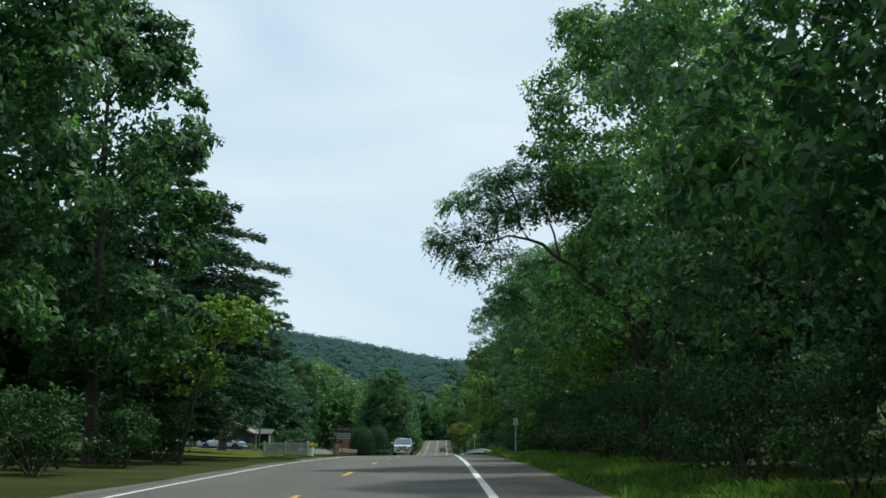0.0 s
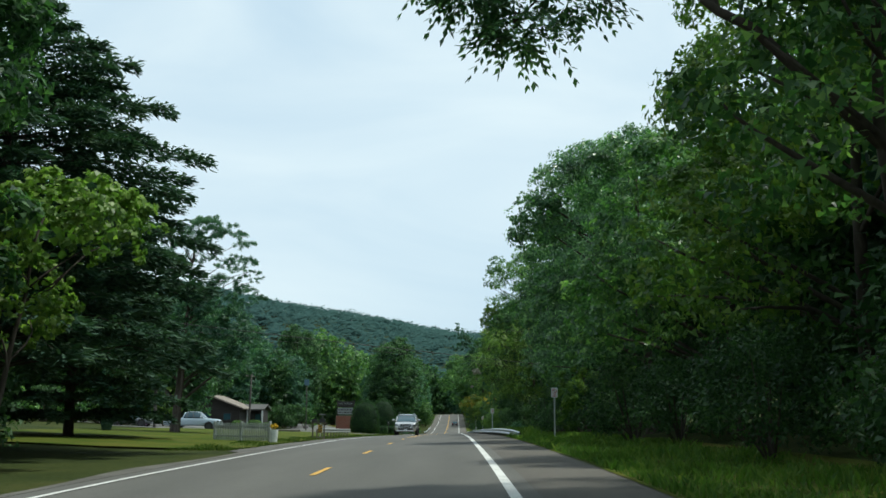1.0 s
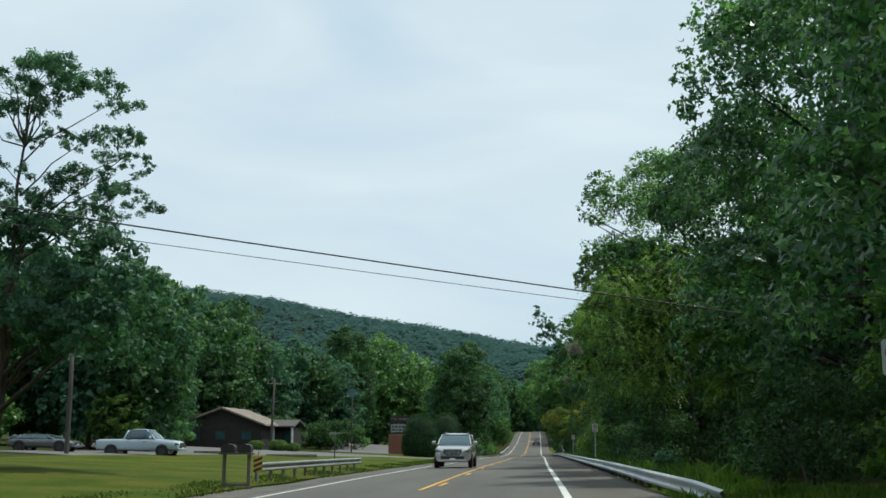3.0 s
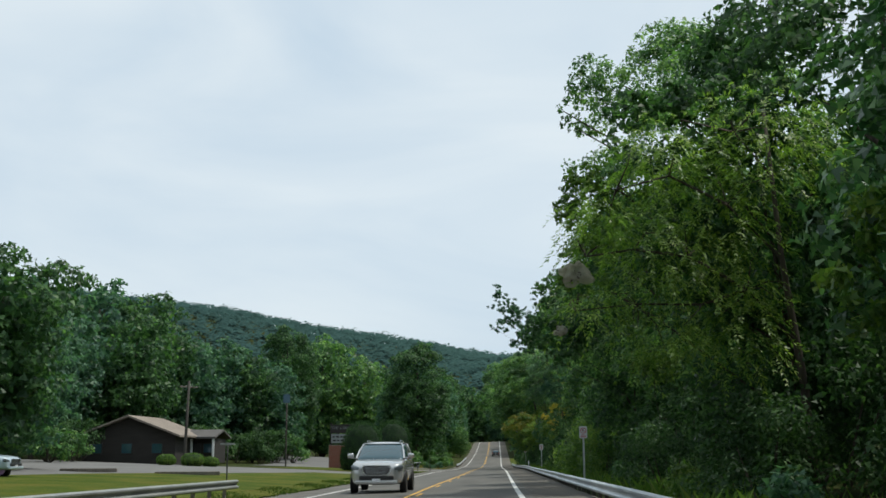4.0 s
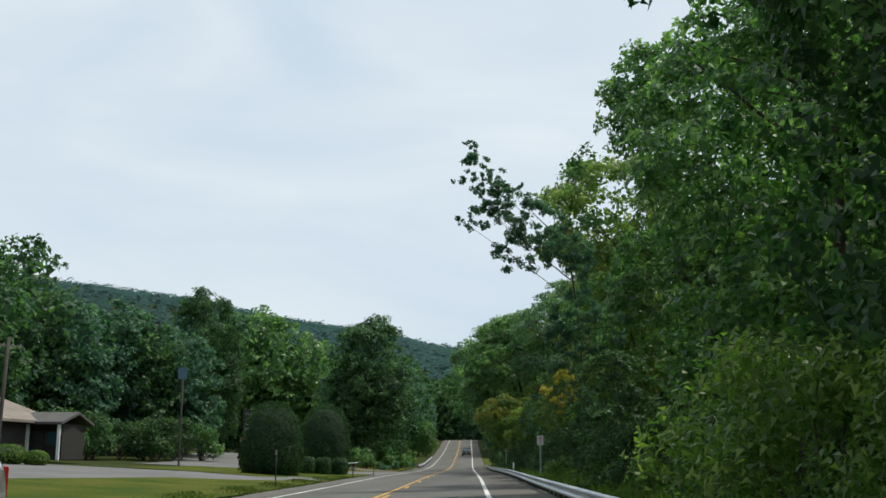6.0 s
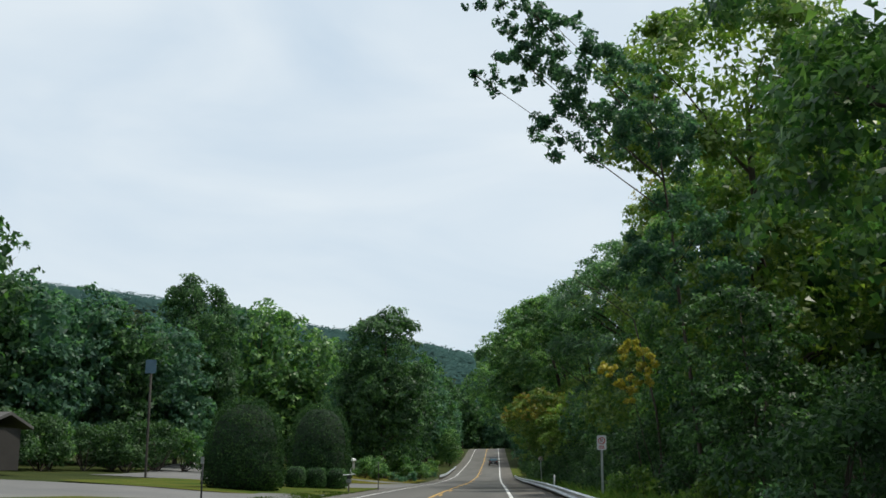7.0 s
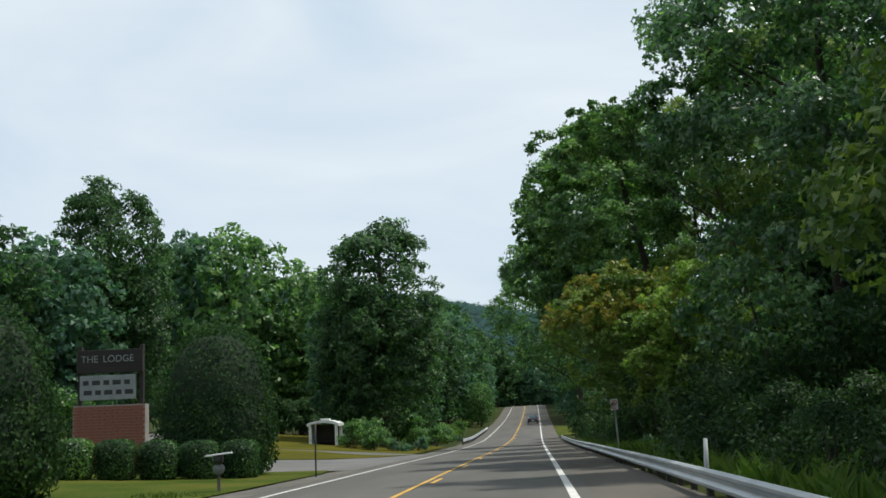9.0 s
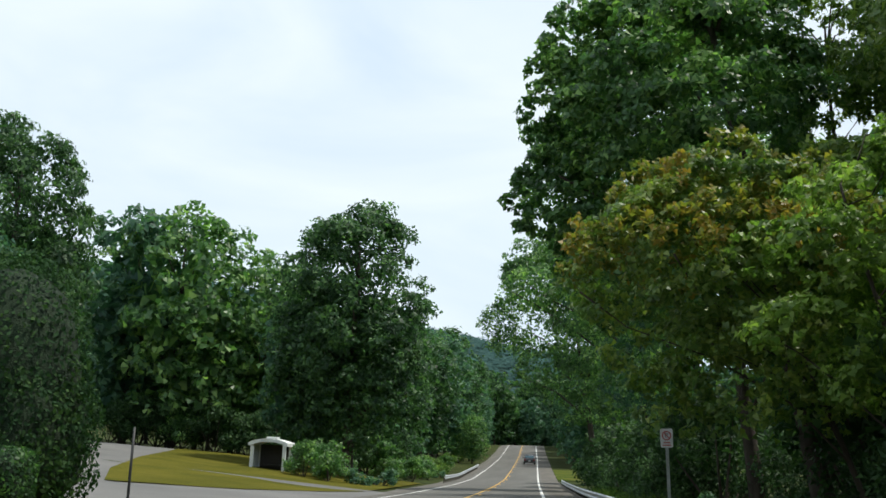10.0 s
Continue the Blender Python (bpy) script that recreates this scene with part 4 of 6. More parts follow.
def web_nest(x, y, z, r, seed):
    """A caterpillar web: a grey silk bag drawn out to the twigs, with dark crumbs inside."""
    ob = empty("web_nest", (x, y, z))
    bm = bmesh.new()
    bmesh.ops.create_icosphere(bm, subdivisions=4, radius=1.0)
    for v in bm.verts:
        d = v.co.normalized()
        k = 0.82 + 0.55 * noise.noise(d * 1.3 + Vector((seed, 0, 0))) + 0.16 * noise.noise(d * 4.0 + Vector((0, seed, 0)))
        v.co = Vector((d.x * r * k, d.y * r * 0.75 * k, d.z * r * (0.85 if d.z > 0 else 0.7) * k))
    bag = part("silk_bag", bm, M_SILK, ob, "grey-brown silken web")
    bag.data.polygons.foreach_set("use_smooth", [True] * len(bag.data.polygons))
    c = RNG.normal(size=(40, 3)) * r * 0.22 + [-0.12 * r, -0.35 * r, 0.05 * r]
    crumbs = part("debris", quads_mesh("debris", leaf_quads(c, np.full(40, 0.05 * r), 160, 0.12 * r, 0.6), M_BARK), None, ob)
    tagged(crumbs, "dark dead leaf crumbs", kind="stuff")
    tagged(ob, "grey silken caterpillar web wrapped round drooping leaves", "web nest")


M_SILK = mottled("silk_web", [(0.22, 0.21, 0.165), (0.38, 0.36, 0.30), (0.52, 0.48, 0.41)], (6.0, 40.0), 0.75, 0.4, 0.01, spec=0.3)
silk_nodes, silk_links = M_SILK.node_tree.nodes, M_SILK.node_tree.links
silk_through, silk_clear, silk_a, silk_b = silk_nodes.new("ShaderNodeBsdfTranslucent"), silk_nodes.new("ShaderNodeBsdfTransparent"), silk_nodes.new("ShaderNodeMixShader"), silk_nodes.new("ShaderNodeMixShader")
silk_through.inputs["Color"].default_value = (0.48, 0.46, 0.38, 1)
silk_a.inputs["Fac"].default_value, silk_b.inputs["Fac"].default_value = 0.45, 0.30
silk_links.new(silk_nodes["Principled BSDF"].outputs[0], silk_a.inputs[1])
silk_links.new(silk_through.outputs[0], silk_a.inputs[2])
silk_links.new(silk_a.outputs[0], silk_b.inputs[1])
silk_links.new(silk_clear.outputs[0], silk_b.inputs[2])
silk_links.new(silk_b.outputs[0], silk_nodes["Material Output"].inputs["Surface"])
web_nest(2.72, 96.9, 4.40, 0.33, 3.0)
web_nest(2.40, 96.7, 3.38, 0.12, 8.0)


# generic trees, built once and then copied
def generic(height, radius, n, size, mat, label):
    g = float(ground_z(0, -700))
    return broadleaf(0.0, -700.0, height + g, [(0, -700, g + height * 0.62, radius, radius, height * 0.40), (0.4, -700.3, g + height * 0.40, radius * 1.0, radius * 1.0, height * 0.26), (0.6, -700.5, g + height * 0.22, radius * 0.85, radius * 0.85, height * 0.22)], n, size, mat, label, 0.22, 0.95 if n > 3000 else 0.5, 6, simple=True)


MASTERS = [
    # the first and fifth take cooler, darker leaves in place of haze
    generic(16, 4.6, 5000, 0.43, M_LEAF_COOL, GREEN), generic(14, 4.2, 4600, 0.42, M_LEAF_COOL, "rounded broadleaved tree in cool green leaf"),
    generic(17, 5.0, 5300, 0.44, M_LEAF_DARK, "broad dark green tree of the roadside wood"), generic(12, 3.8, 6000, 0.34, M_LEAF, "lighter yellow-green broadleaved tree"),
    generic(15, 4.0, 4600, 0.42, M_LEAF_DARK, "upright green broadleaved tree at the wood's edge"),
    generic(16, 4.8, 1500, 0.72, M_LEAF_COOL, "green tree of the distant wood"), generic(15, 4.4, 1500, 0.72, M_LEAF_COOL, "broad green tree of the distant wood"),
    generic(17, 5.0, 1500, 0.74, M_LEAF_DARK, "dark green tree of the distant wood"),
    broadleaf(0, -700, 19.5 + float(ground_z(0, -700)), [(0, -700, 11.4 + float(ground_z(0, -700)), 5.5, 5.5, 7.6), (0.3, -700, 8.0 + float(ground_z(0, -700)), 5.4, 5.4, 5.0), (0, -700, 4.2 + float(ground_z(0, -700)), 4.8, 4.8, 4.0)], 34000, 0.28, M_LEAF_DARK, "large round-crowned oak on the lawn's edge", 0.4, 1.1, 8, simple=True),
]


def stand(kind, x, y, scale=1.0):
    m = pose(x, y, float(ground_z(x, y)) - 0.1, 0, 0, random.uniform(0, 360)) @ Matrix.Diagonal((scale * random.uniform(0.92, 1.1), scale * random.uniform(0.92, 1.1), scale, 1))
    return copy_thing(MASTERS[kind], m)


bush_spots = []
# single trees that stand out on the left, beyond the lodge sign
stand(8, -13.3, 275.0, 1.15)
copy_thing(MASTERS[8], pose(-33.0, 257.5, float(ground_z(-33.0, 257.5)), 0, 0, 40) @ Matrix.Diagonal((0.92, 0.92, 1.14, 1)))
stand(3, -32.6, 291, 1.92)
stand(1, -37.5, 292, 1.62)
stand(0, -33.6, 249, 0.98)
stand(2, -37.2, 245, 0.98)
stand(3, -25.0, 294, 1.62)
stand(1, -17.6, 278, 0.95)
stand(1, -36.0, 262, 1.12)
for x, y, k in ((-43, 212, 1.06), (-50, 207, 1.12), (-58, 214, 1.15), (-47, 224, 1.1), (-66, 209, 1.15), (-75, 216, 1.1), (-84, 208, 1.1), (-45, 250, 1.12), (-53, 246, 1.15), (-62, 252, 1.12), (-71, 247, 1.1), (-40, 243, 1.12), (-47, 231, 1.36), (-54, 229, 1.55), (-62, 233, 1.6), (-43, 236, 1.15)):
    stand(random.choice((0, 2)), x, y, k)
for x, y, k in ((-33.5, 143, 0.92), (-38.5, 146, 0.98), (-29.2, 144, 0.82), (-43.5, 141, 0.98), (-36, 152, 0.95), (-31, 149, 0.86)):
    stand(random.choice((0, 1, 2)), x, y, k)
stand(3, -9.2, 372, 0.62)
stand(3, -10.4, 384, 0.7)
for i in range(12):      # right side, beyond the last near trees
    y = 280 + i * 18 + random.uniform(-3, 3)
    stand(random.choice((0, 1, 2, 4)), (7.4 if y < 300 or y > 352 else 15.5) + random.uniform(-0.6, 1.6), y, random.uniform(0.82, 1.0))
for i in range(44):      # dense row behind the first on the right
    stand(random.choice((5, 6, 7)), 15.0 + random.uniform(-0.8, 1.2), -8 + i * 6.0 + random.uniform(-1, 1), random.uniform(0.72, 0.9) * (0.85 if i < 8 else 1.0))
for i in range(18):      # third row on the right
    stand(random.choice((5, 6, 7)), 22.0 + random.uniform(-1.5, 3.5), -10 + i * 15.0 + random.uniform(-2, 2), random.uniform(0.9, 1.08) * (0.85 if i < 5 else 1.0))
for i in range(26):      # big undergrowth between the rows on the right
    bush_spots.append((12.2 + random.uniform(-0.8, 0.8), -4 + i * 9.0 + random.uniform(-1, 1), random.uniform(1.5, 2.0)))
for i in range(9):       # left, behind the first trees
    stand(random.choice((5, 7)), -22 - random.uniform(0, 6), -4 + i * 10, random.uniform(0.85, 1.1))
for i in range(22):      # wood behind the building
    stand(random.choice((0, 1, 2, 4)), -44 - 9 * (i % 4) - random.uniform(0, 5), 120 + 6.2 * i + random.uniform(-3, 3), random.uniform(0.9, 1.15))
for i in range(30):      # wood beyond the lawn
    stand(random.choice((0, 1, 2, 3, 4)), -14 - 3.0 * i + random.uniform(-2, 2), 292 + random.uniform(0, 40) - 1.0 * i, random.uniform(0.85, 1.08))
for i in range(14):      # left of the climbing road
    stand(random.choice((5, 6, 7)), -13.0 - random.uniform(0, 6), 330 + i * 14, random.uniform(0.75, 0.95))
for i in range(11):      # tall trees on both sides of the climb
    stand(random.choice((0, 2, 4)), -16.0 + random.uniform(-2.5, 1.0), 318 + i * 19 + random.uniform(-4, 4), random.uniform(1.15, 1.4))
    stand(random.choice((0, 2, 4)), 10.5 + random.uniform(-0.8, 2.0), 366 + i * 15 + random.uniform(-4, 4), random.uniform(1.1, 1.35))
for i in range(16):      # tall wood closing the view
    stand(random.choice((5, 6, 7)), -42 + 5.0 * i + random.uniform(-1.5, 1.5), 535 + random.uniform(-8, 12) if abs(-42 + 5.0 * i) > 9 else 575, random.uniform(1.3, 1.6))
for i in range(14):      # beyond the crest
    stand(random.choice((5, 6, 7)), -32 + 5.2 * i, 560 + random.uniform(-14, 24), random.uniform(0.9, 1.1))
for i in range(22):      # foot of the hill
    stand(random.choice((5, 6, 7)), -110 + 9.5 * i + random.uniform(-3, 3), 420 + random.uniform(-30, 60) if abs(-110 + 9.5 * i) > 25 else 600, random.uniform(0.95, 1.15))


def shrub_master(radius, height, n, size, mat, label, name="shrub"):
    gz = float(ground_z(30, -700))
    ob = empty(name, (30, -700, gz))
    cs, rs = clumps_in([(0, 0, height * 0.5, radius, radius, height * 0.55)], 1.0, 0.34)
    part("leaves", quads_mesh("leaves", leaf_quads(cs, rs, n, size, 0.6, 0.2, 0.3, True), mat), None, ob)
    v, f = [], []
    for c in cs[:7]:
        tube(v, f, [(0, 0, -0.1), (c[0] * 0.5, c[1] * 0.5, c[2] * 0.45), tuple(c)], [0.04, 0.03, 0.01], 4)
    part("stem", mesh_from("stem", v, f, M_BARK), None, ob)
    tagged(ob, label, "shrub", "roadside shrubs")
    return ob


SHRUBS = [
    shrub_master(1.5, 2.2, 1900, 0.19, M_LEAF, "rounded green roadside shrub"), shrub_master(1.2, 1.5, 1200, 0.17, M_LEAF_BRIGHT, "low bright green roadside shrub"),
    shrub_master(1.8, 2.8, 2600, 0.17, M_LEAF_SHRUB_SHADE, "dense roadside shrub, leaves darkened for shade"), shrub_master(1.0, 1.1, 900, 0.15, M_LEAF_COOL, "small weedy green shrub"),
    shrub_master(3.1, 4.9, 2600, 0.27, M_LEAF_SHRUB_SHADE, "tall dense thicket below the trees, leaves darkened for their shade"),
    shrub_master(1.5, 2.2, 3600, 0.11, M_LEAF_SHRUB_SHADE, "rounded green roadside shrub with small leaves darkened for shade"), shrub_master(1.8, 2.8, 4300, 0.115, M_LEAF_SHRUB_SHADE, "dense small-leaved roadside shrub, leaves darkened for shade"),
    shrub_master(1.6, 2.7, 3600, 0.12, M_LEAF_BRIGHT, "leafy bright green shrub beside the guardrail"),
]


def clear_of_signs(x, y):
    """Keeps the growth back from the roadside signs."""
    return x + (1.9 if any(-7.0 < y - q < 1.0 for q in (72.1, 120.6, 169.2, 216.8)) else 0.0)


def bush(kind, x, y, s=1.0):
    return copy_thing(SHRUBS[kind], pose(x, y, float(ground_z(x, y)) - 0.08, 0, 0, random.uniform(0, 360)) @ Matrix.Scale(s, 4))


for x, y, k in bush_spots:
    bush(4, x, y, k * 0.57)
for i in range(50):      # undergrowth along the right
    y = -6 + i * 5.2 + random.uniform(-1, 1)
    bush(random.choice((6, 6, 5, 6)), clear_of_signs(7.4 + random.uniform(-0.5, 1.2), y), y, random.uniform(0.8, 1.2))
for i in range(34):      # lower weeds in front of it
    y = 92 + i * 5.0 + random.uniform(-1.5, 1.5)
    bush(random.choice((5, 3, 6, 1)), clear_of_signs(5.6 + random.uniform(-0.3, 0.7), y), y, random.uniform(0.6, 1.0))
for i in range(9):       # left, under the first trees
    bush(2, -9.8 - random.uniform(0, 1.8), 14 + i * 4.0, random.uniform(0.7, 1.0))
for i in range(20):      # left, by the far guardrail
    bush(random.choice((0, 1, 3, 0)), -9.0 - random.uniform(0, 7.0), 279 + i * 2.2, random.uniform(0.8, 1.25))
for i in range(13):      # wood's edge behind the lot and the lawn
    bush(random.choice((0, 2, 2)), -40 + random.uniform(-2, 2) + 0.9 * i, 214 + 2.2 * i + random.uniform(-2, 2), random.uniform(1.2, 1.8))
for i in range(18):      # behind the shelter
    bush(random.choice((0, 2, 2)), -38 + 1.5 * i, 289 + random.uniform(-1.5, 1.5), random.uniform(1.2, 1.7))
for x, y, k in ((5.6, 124.6, 0.8), (5.3, 127.0, 0.9), (5.4, 129.2, 1.0), (5.7, 131.6, 1.05)):
    bush(7, x, y, k)
for x, y, k in ((-14.2, 263.5, 1.1), (-12.4, 262.6, 0.9), (-10.6, 263.8, 1.1), (-9.4, 266.5, 1.2), (-13.2, 266.2, 1.2)):
    bush(random.choice((0, 3)), x, y, k)
for x, y, k in ((7.2, 202.6, 1.3), (7.9, 208.4, 1.5), (8.2, 213.4, 1.5), (6.9, 224.5, 1.4), (7.3, 229.6, 1.4), (6.6, 241, 1.4), (6.8, 256, 1.5), (5.8, 262, 1.3), (6.4, 270, 1.5)):
    bush(2, x, y, k)
for i in range(16):
    bush(random.choice((0, 2, 2)), -41 + random.uniform(-2, 2), 118 + 5.0 * i, random.uniform(1.2, 1.8))
for i in range(12):
    bush(random.choice((0, 1)), -11.0 - random.uniform(0, 2.0), 322 + i * 12, random.uniform(0.8, 1.3))

for ob in (*MASTERS, *SHRUBS):
    for o in (ob, *ob.children_recursive):
        bpy.data.objects.remove(o)

# the wooded hill: crowns of leaf clumps over the slope
n_hill = 5600
hx = RNG.uniform(-560, 190, n_hill)
hy = 790 + 370 * RNG.random(n_hill) ** 0.85
hz = ground_z(hx, hy)
hr = RNG.uniform(3.2, 6.6, n_hill) * np.where(RNG.random(n_hill) < 0.06, 1.35, 1.0)
cs = np.stack([hx, hy, hz + 2.0], -1)
per = 25
u = unit(n_hill * per)
u[:, 2] = np.abs(u[:, 2])
u[:, 1] = np.where(RNG.random(len(u)) < 0.7, -np.abs(u[:, 1]), u[:, 1])
c = np.repeat(cs, per, 0)
r = np.repeat(hr, per)[:, None] * (0.8 + 0.3 * RNG.random((len(u), 1)))
p = c + u * r * [1, 1, 1.15]
nor = 0.28 * u + [0, -0.35, 0.85] + 0.10 * RNG.normal(size=u.shape)
nor /= np.linalg.norm(nor, axis=1, keepdims=True)
a = np.cross(nor, RNG.normal(size=u.shape))
a /= np.linalg.norm(a, axis=1, keepdims=True)
b = np.cross(nor, a)
s = RNG.uniform(1.0, 2.2, (len(u), 1))
hill = new("hill_forest", quads_mesh("hill_forest", np.stack([p - a * s, p + b * s * 1.2, p + a * s], 1), M_FAR_HAZE))
tagged(hill, "distant ridge covered by unbroken forest, blue haze put into its green", "forest", kind="stuff")


# ---------------------------------------------------------------- guardrails, signs, posts
# darker copy of the weathered wood, the shade among growth put into its colour
M_DARK_SHADED_POST = mottled("dark_shaded_post_wood", [(0.03, 0.028, 0.024), (0.06, 0.055, 0.047), (0.09, 0.08, 0.07)], (1.0, 16.0), 0.9, 0.5, 0.01, stretch=(1, 1, 0.2))


def w_beam(name, pts, label, group, steel=None):
    """A W-shaped steel guardrail on posts; pts are places of the beam's middle."""
    ob = empty(name, pts[0])
    o = Vector(pts[0])
    prof = [(-0.02, 0.155), (0.05, 0.115), (0.05, 0.075), (-0.02, 0.02), (-0.02, -0.02), (0.05, -0.075), (0.05, -0.115), (-0.02, -0.155)]
    side = -1 if pts[0][0] > 0 else 1
    v, f = [], []
    for p in pts:
        q = Vector(p) - o
        for d, h in prof:
            v.append((q.x + side * d, q.y, q.z + h))
    for p in pts:
        q = Vector(p) - o
        for d, h in prof:
            v.append((q.x + side * (d - 0.006), q.y, q.z + h))
    n, m = len(prof), len(pts)
    for i in range(m - 1):
        for j in range(n - 1):
            a = i * n + j
            f.append((a, a + 1, a + 1 + n, a + n))
            a += m * n
            f.append((a + n, a + 1 + n, a + 1, a))
        for j in (0, n - 1):
            a = i * n + j
            f.append((a, a + n, a + n + m * n, a + m * n))
    part("beam", mesh_from("beam", v, f, steel or M_STEEL, False), None, ob, "corrugated galvanised steel beam")
    bm = bmesh.new()
    box(bm, (0, 0, 0), (0.10, 0.15, 1.0), 0.008)
    post_me = bpy.data.meshes.new("post")
    bm.to_mesh(post_me)
    bm.free()
    post_me.materials.append(M_WOOD_POST if side > 0 else M_DARK_SHADED_POST)
    y = pts[0][1] + 0.5
    ys, xs, zs = [p[1] for p in pts], [p[0] for p in pts], [p[2] for p in pts]
    while y < pts[-1][1]:
        post = new("post", post_me)
        post.parent = ob
        post.location = Vector((np.interp(y, ys, xs) - side * 0.09, y, np.interp(y, ys, zs) - 0.38)) - o
        y += 1.9
    tagged(ob, label, "guardrail", group)
    return ob


def rail_points(off, y0, y1, flare=True):
    pts = []
    for y in np.arange(y0, y1 + 0.1, 1.9):
        x = float(edge_x(y)) + off
        h = 0.29 if off > 0 else 0.5
        if flare:
            k = max(0.0, 1 - (y - y0) / 9.0)
            x += 0.55 * k * k * (1 if off > 0 else -1)
            h -= 0.12 * k * k
        pts.append((x, float(y), float(ground_z(x, y)) + h))
    return pts


w_beam("guardrail", rail_points(2.0, 77.5, 292), "long galvanised steel guardrail beside the shoulder", "guardrails")
w_beam("guardrail", rail_points(-8.35, 290, 352, False), "weathered guardrail on the far side by shrubs", "guardrails")
left_rail = [(-8.05 + 0.02 * i, 95.2 + 1.9 * i, float(ground_z(-8.0, 95.2 + 1.9 * i)) + 0.52) for i in range(12)]
w_beam("guardrail", left_rail, "short dull steel guardrail on wooden posts by the lawn", "guardrails", M_OLD_STEEL)


def letters(parent, text, loc, size, mat, name="lettering", rot=(90, 0, 0)):
    cu = bpy.data.curves.new(name, "FONT")
    cu.body, cu.size, cu.extrude, cu.align_x, cu.align_y = text, size, 0.002, "CENTER", "CENTER"
    tmp = bpy.data.objects.new(name, cu)
    scene.collection.objects.link(tmp)
    me = bpy.data.meshes.new_from_object(tmp.evaluated_get(bpy.context.evaluated_depsgraph_get()))
    bpy.data.objects.remove(tmp)
    me.materials.clear()
    me.materials.append(mat)
    ob = new(name, me)
    ob.parent = parent
    ob.matrix_basis = pose(*loc, *rot)
    return ob


def no_parking_sign(x, y, top, lean=0.0):
    gz = float(ground_z(x, y))
    ob = empty("no_parking_sign", (x, y, gz))
    ob.rotation_euler = (0, radians(lean), random.uniform(-0.06, 0.06))
    h = top - gz
    bm = bmesh.new()
    box(bm, (0, 0.03, h / 2 - 0.2), (0.06, 0.012, h + 0.3))
    for d in (-0.033, 0.033):
        box(bm, (d, 0.018, h / 2 - 0.2), (0.006, 0.036, h + 0.3))
    part("post", bm, M_STEEL, ob, "galvanised U-channel post")
    bm = bmesh.new()
    vs = [bm.verts.new((sx * 0.152 + (-0.03 * sx if c else 0), 0, h - 0.2285 + sz * (0.2285 - (0 if c else 0.03)))) for sx, sz, c in ((-1, -1, 0), (-1, -1, 1), (1, -1, 1), (1, -1, 0), (1, 1, 0), (1, 1, 1), (-1, 1, 1), (-1, 1, 0))]
    face = bm.faces.new(vs)
    ext = bmesh.ops.extrude_face_region(bm, geom=[face])
    bmesh.ops.translate(bm, vec=(0, 0.004, 0), verts=[g for g in ext["geom"] if isinstance(g, bmesh.types.BMVert)])
    bmesh.ops.recalc_face_normals(bm, faces=bm.faces)
    plate = part("plate", bm, M_SIGN_WHITE, ob, "white rectangular plate")
    bm = bmesh.new()
    seg = 32
    rings = []
    for r in (0.088, 0.112):
        rings.append([bm.verts.new((r * math.cos(6.28318 * i / seg), -0.004, h - 0.17 + r * math.sin(6.28318 * i / seg))) for i in range(seg)])
    for i in range(seg):
        bm.faces.new((rings[0][i], rings[0][(i + 1) % seg], rings[1][(i + 1) % seg], rings[1][i]))
    box(bm, (0, -0.0045, h - 0.17), (0.19, 0.003, 0.02), 0, Matrix.Rotation(0, 3, "Y"))
    bmesh.ops.rotate(bm, cent=(0, 0, h - 0.17), matrix=Matrix.Rotation(radians(45), 3, "Y"), verts=bm.verts[-8:])
    part("prohibition_ring", bm, M_SIGN_RED, plate, "red ring with a slash")
    letters(plate, "P", (0, -0.003, h - 0.17), 0.15, M_BLACK, "letter")
    for z, w in ((0.34, 0.16), (0.40, 0.2)):
        bm = bmesh.new()
        box(bm, (0, -0.003, h - z), (w, 0.003, 0.025))
        part("writing_bar", bm, M_SIGN_RED, plate)
    tagged(ob, "white no parking sign with red ring on a steel post", "traffic sign", "roadside signs")


no_parking_sign(6.02, 72.1, 2.52)
no_parking_sign(4.48, 120.6, 2.24)
no_parking_sign(4.59, 169.2, 1.90)
no_parking_sign(4.42, 216.8, 1.60, -3.0)


def pole_post(name, x, y, h, r, mat, label, cat, cap=None):
    gz = float(ground_z(x, y))
    ob = empty(name, (x, y, gz))
    v, f = [], []
    tube(v, f, [(0, 0, -0.2), (0, 0, h * 0.5), (0.01, 0, h)], [r, r, r * 0.9], 8)
    part("shaft", mesh_from("shaft", v, f, mat, True), None, ob)
    if cap:
        bm = bmesh.new()
        box(bm, (0, -r - 0.02, h - cap[1] / 2), (cap[0], 0.03, cap[1]), 0.005)
        part("plate", bm, cap[2], ob)
    tagged(ob, label, cat)
    return ob


M_GREY_PAINT = mottled("grey_paint", [(0.16, 0.17, 0.17), (0.24, 0.25, 0.25)], (2, 30), 0.6, 0.1, 0.003)
M_DARK = mottled("dark_metal", [(0.018, 0.019, 0.02), (0.035, 0.036, 0.036)], (2, 20), 0.55, 0.1, 0.003)
pole_post("sign_post", -12.3, 133.0, 2.1, 0.035, M_DARK, "dark thin post with a narrow crosswise plate on the lawn", "post", (0.75, 0.10, M_GREY_PAINT))
pole_post("marker_post", -7.05, 211.2, 1.95, 0.03, M_DARK, "thin dark marker post on the lawn strip", "post")
pole_post("marker_post", -7.8, 167.2, 1.75, 0.03, M_DARK, "thin dark post beside the parking lot", "post", (0.10, 0.22, M_GREY_PAINT))
M_BLUE_PANEL = mottled("blue_panel", [(0.05, 0.10, 0.14), (0.08, 0.15, 0.20)], (1.5, 12.0), 0.4, 0.1, 0.003)
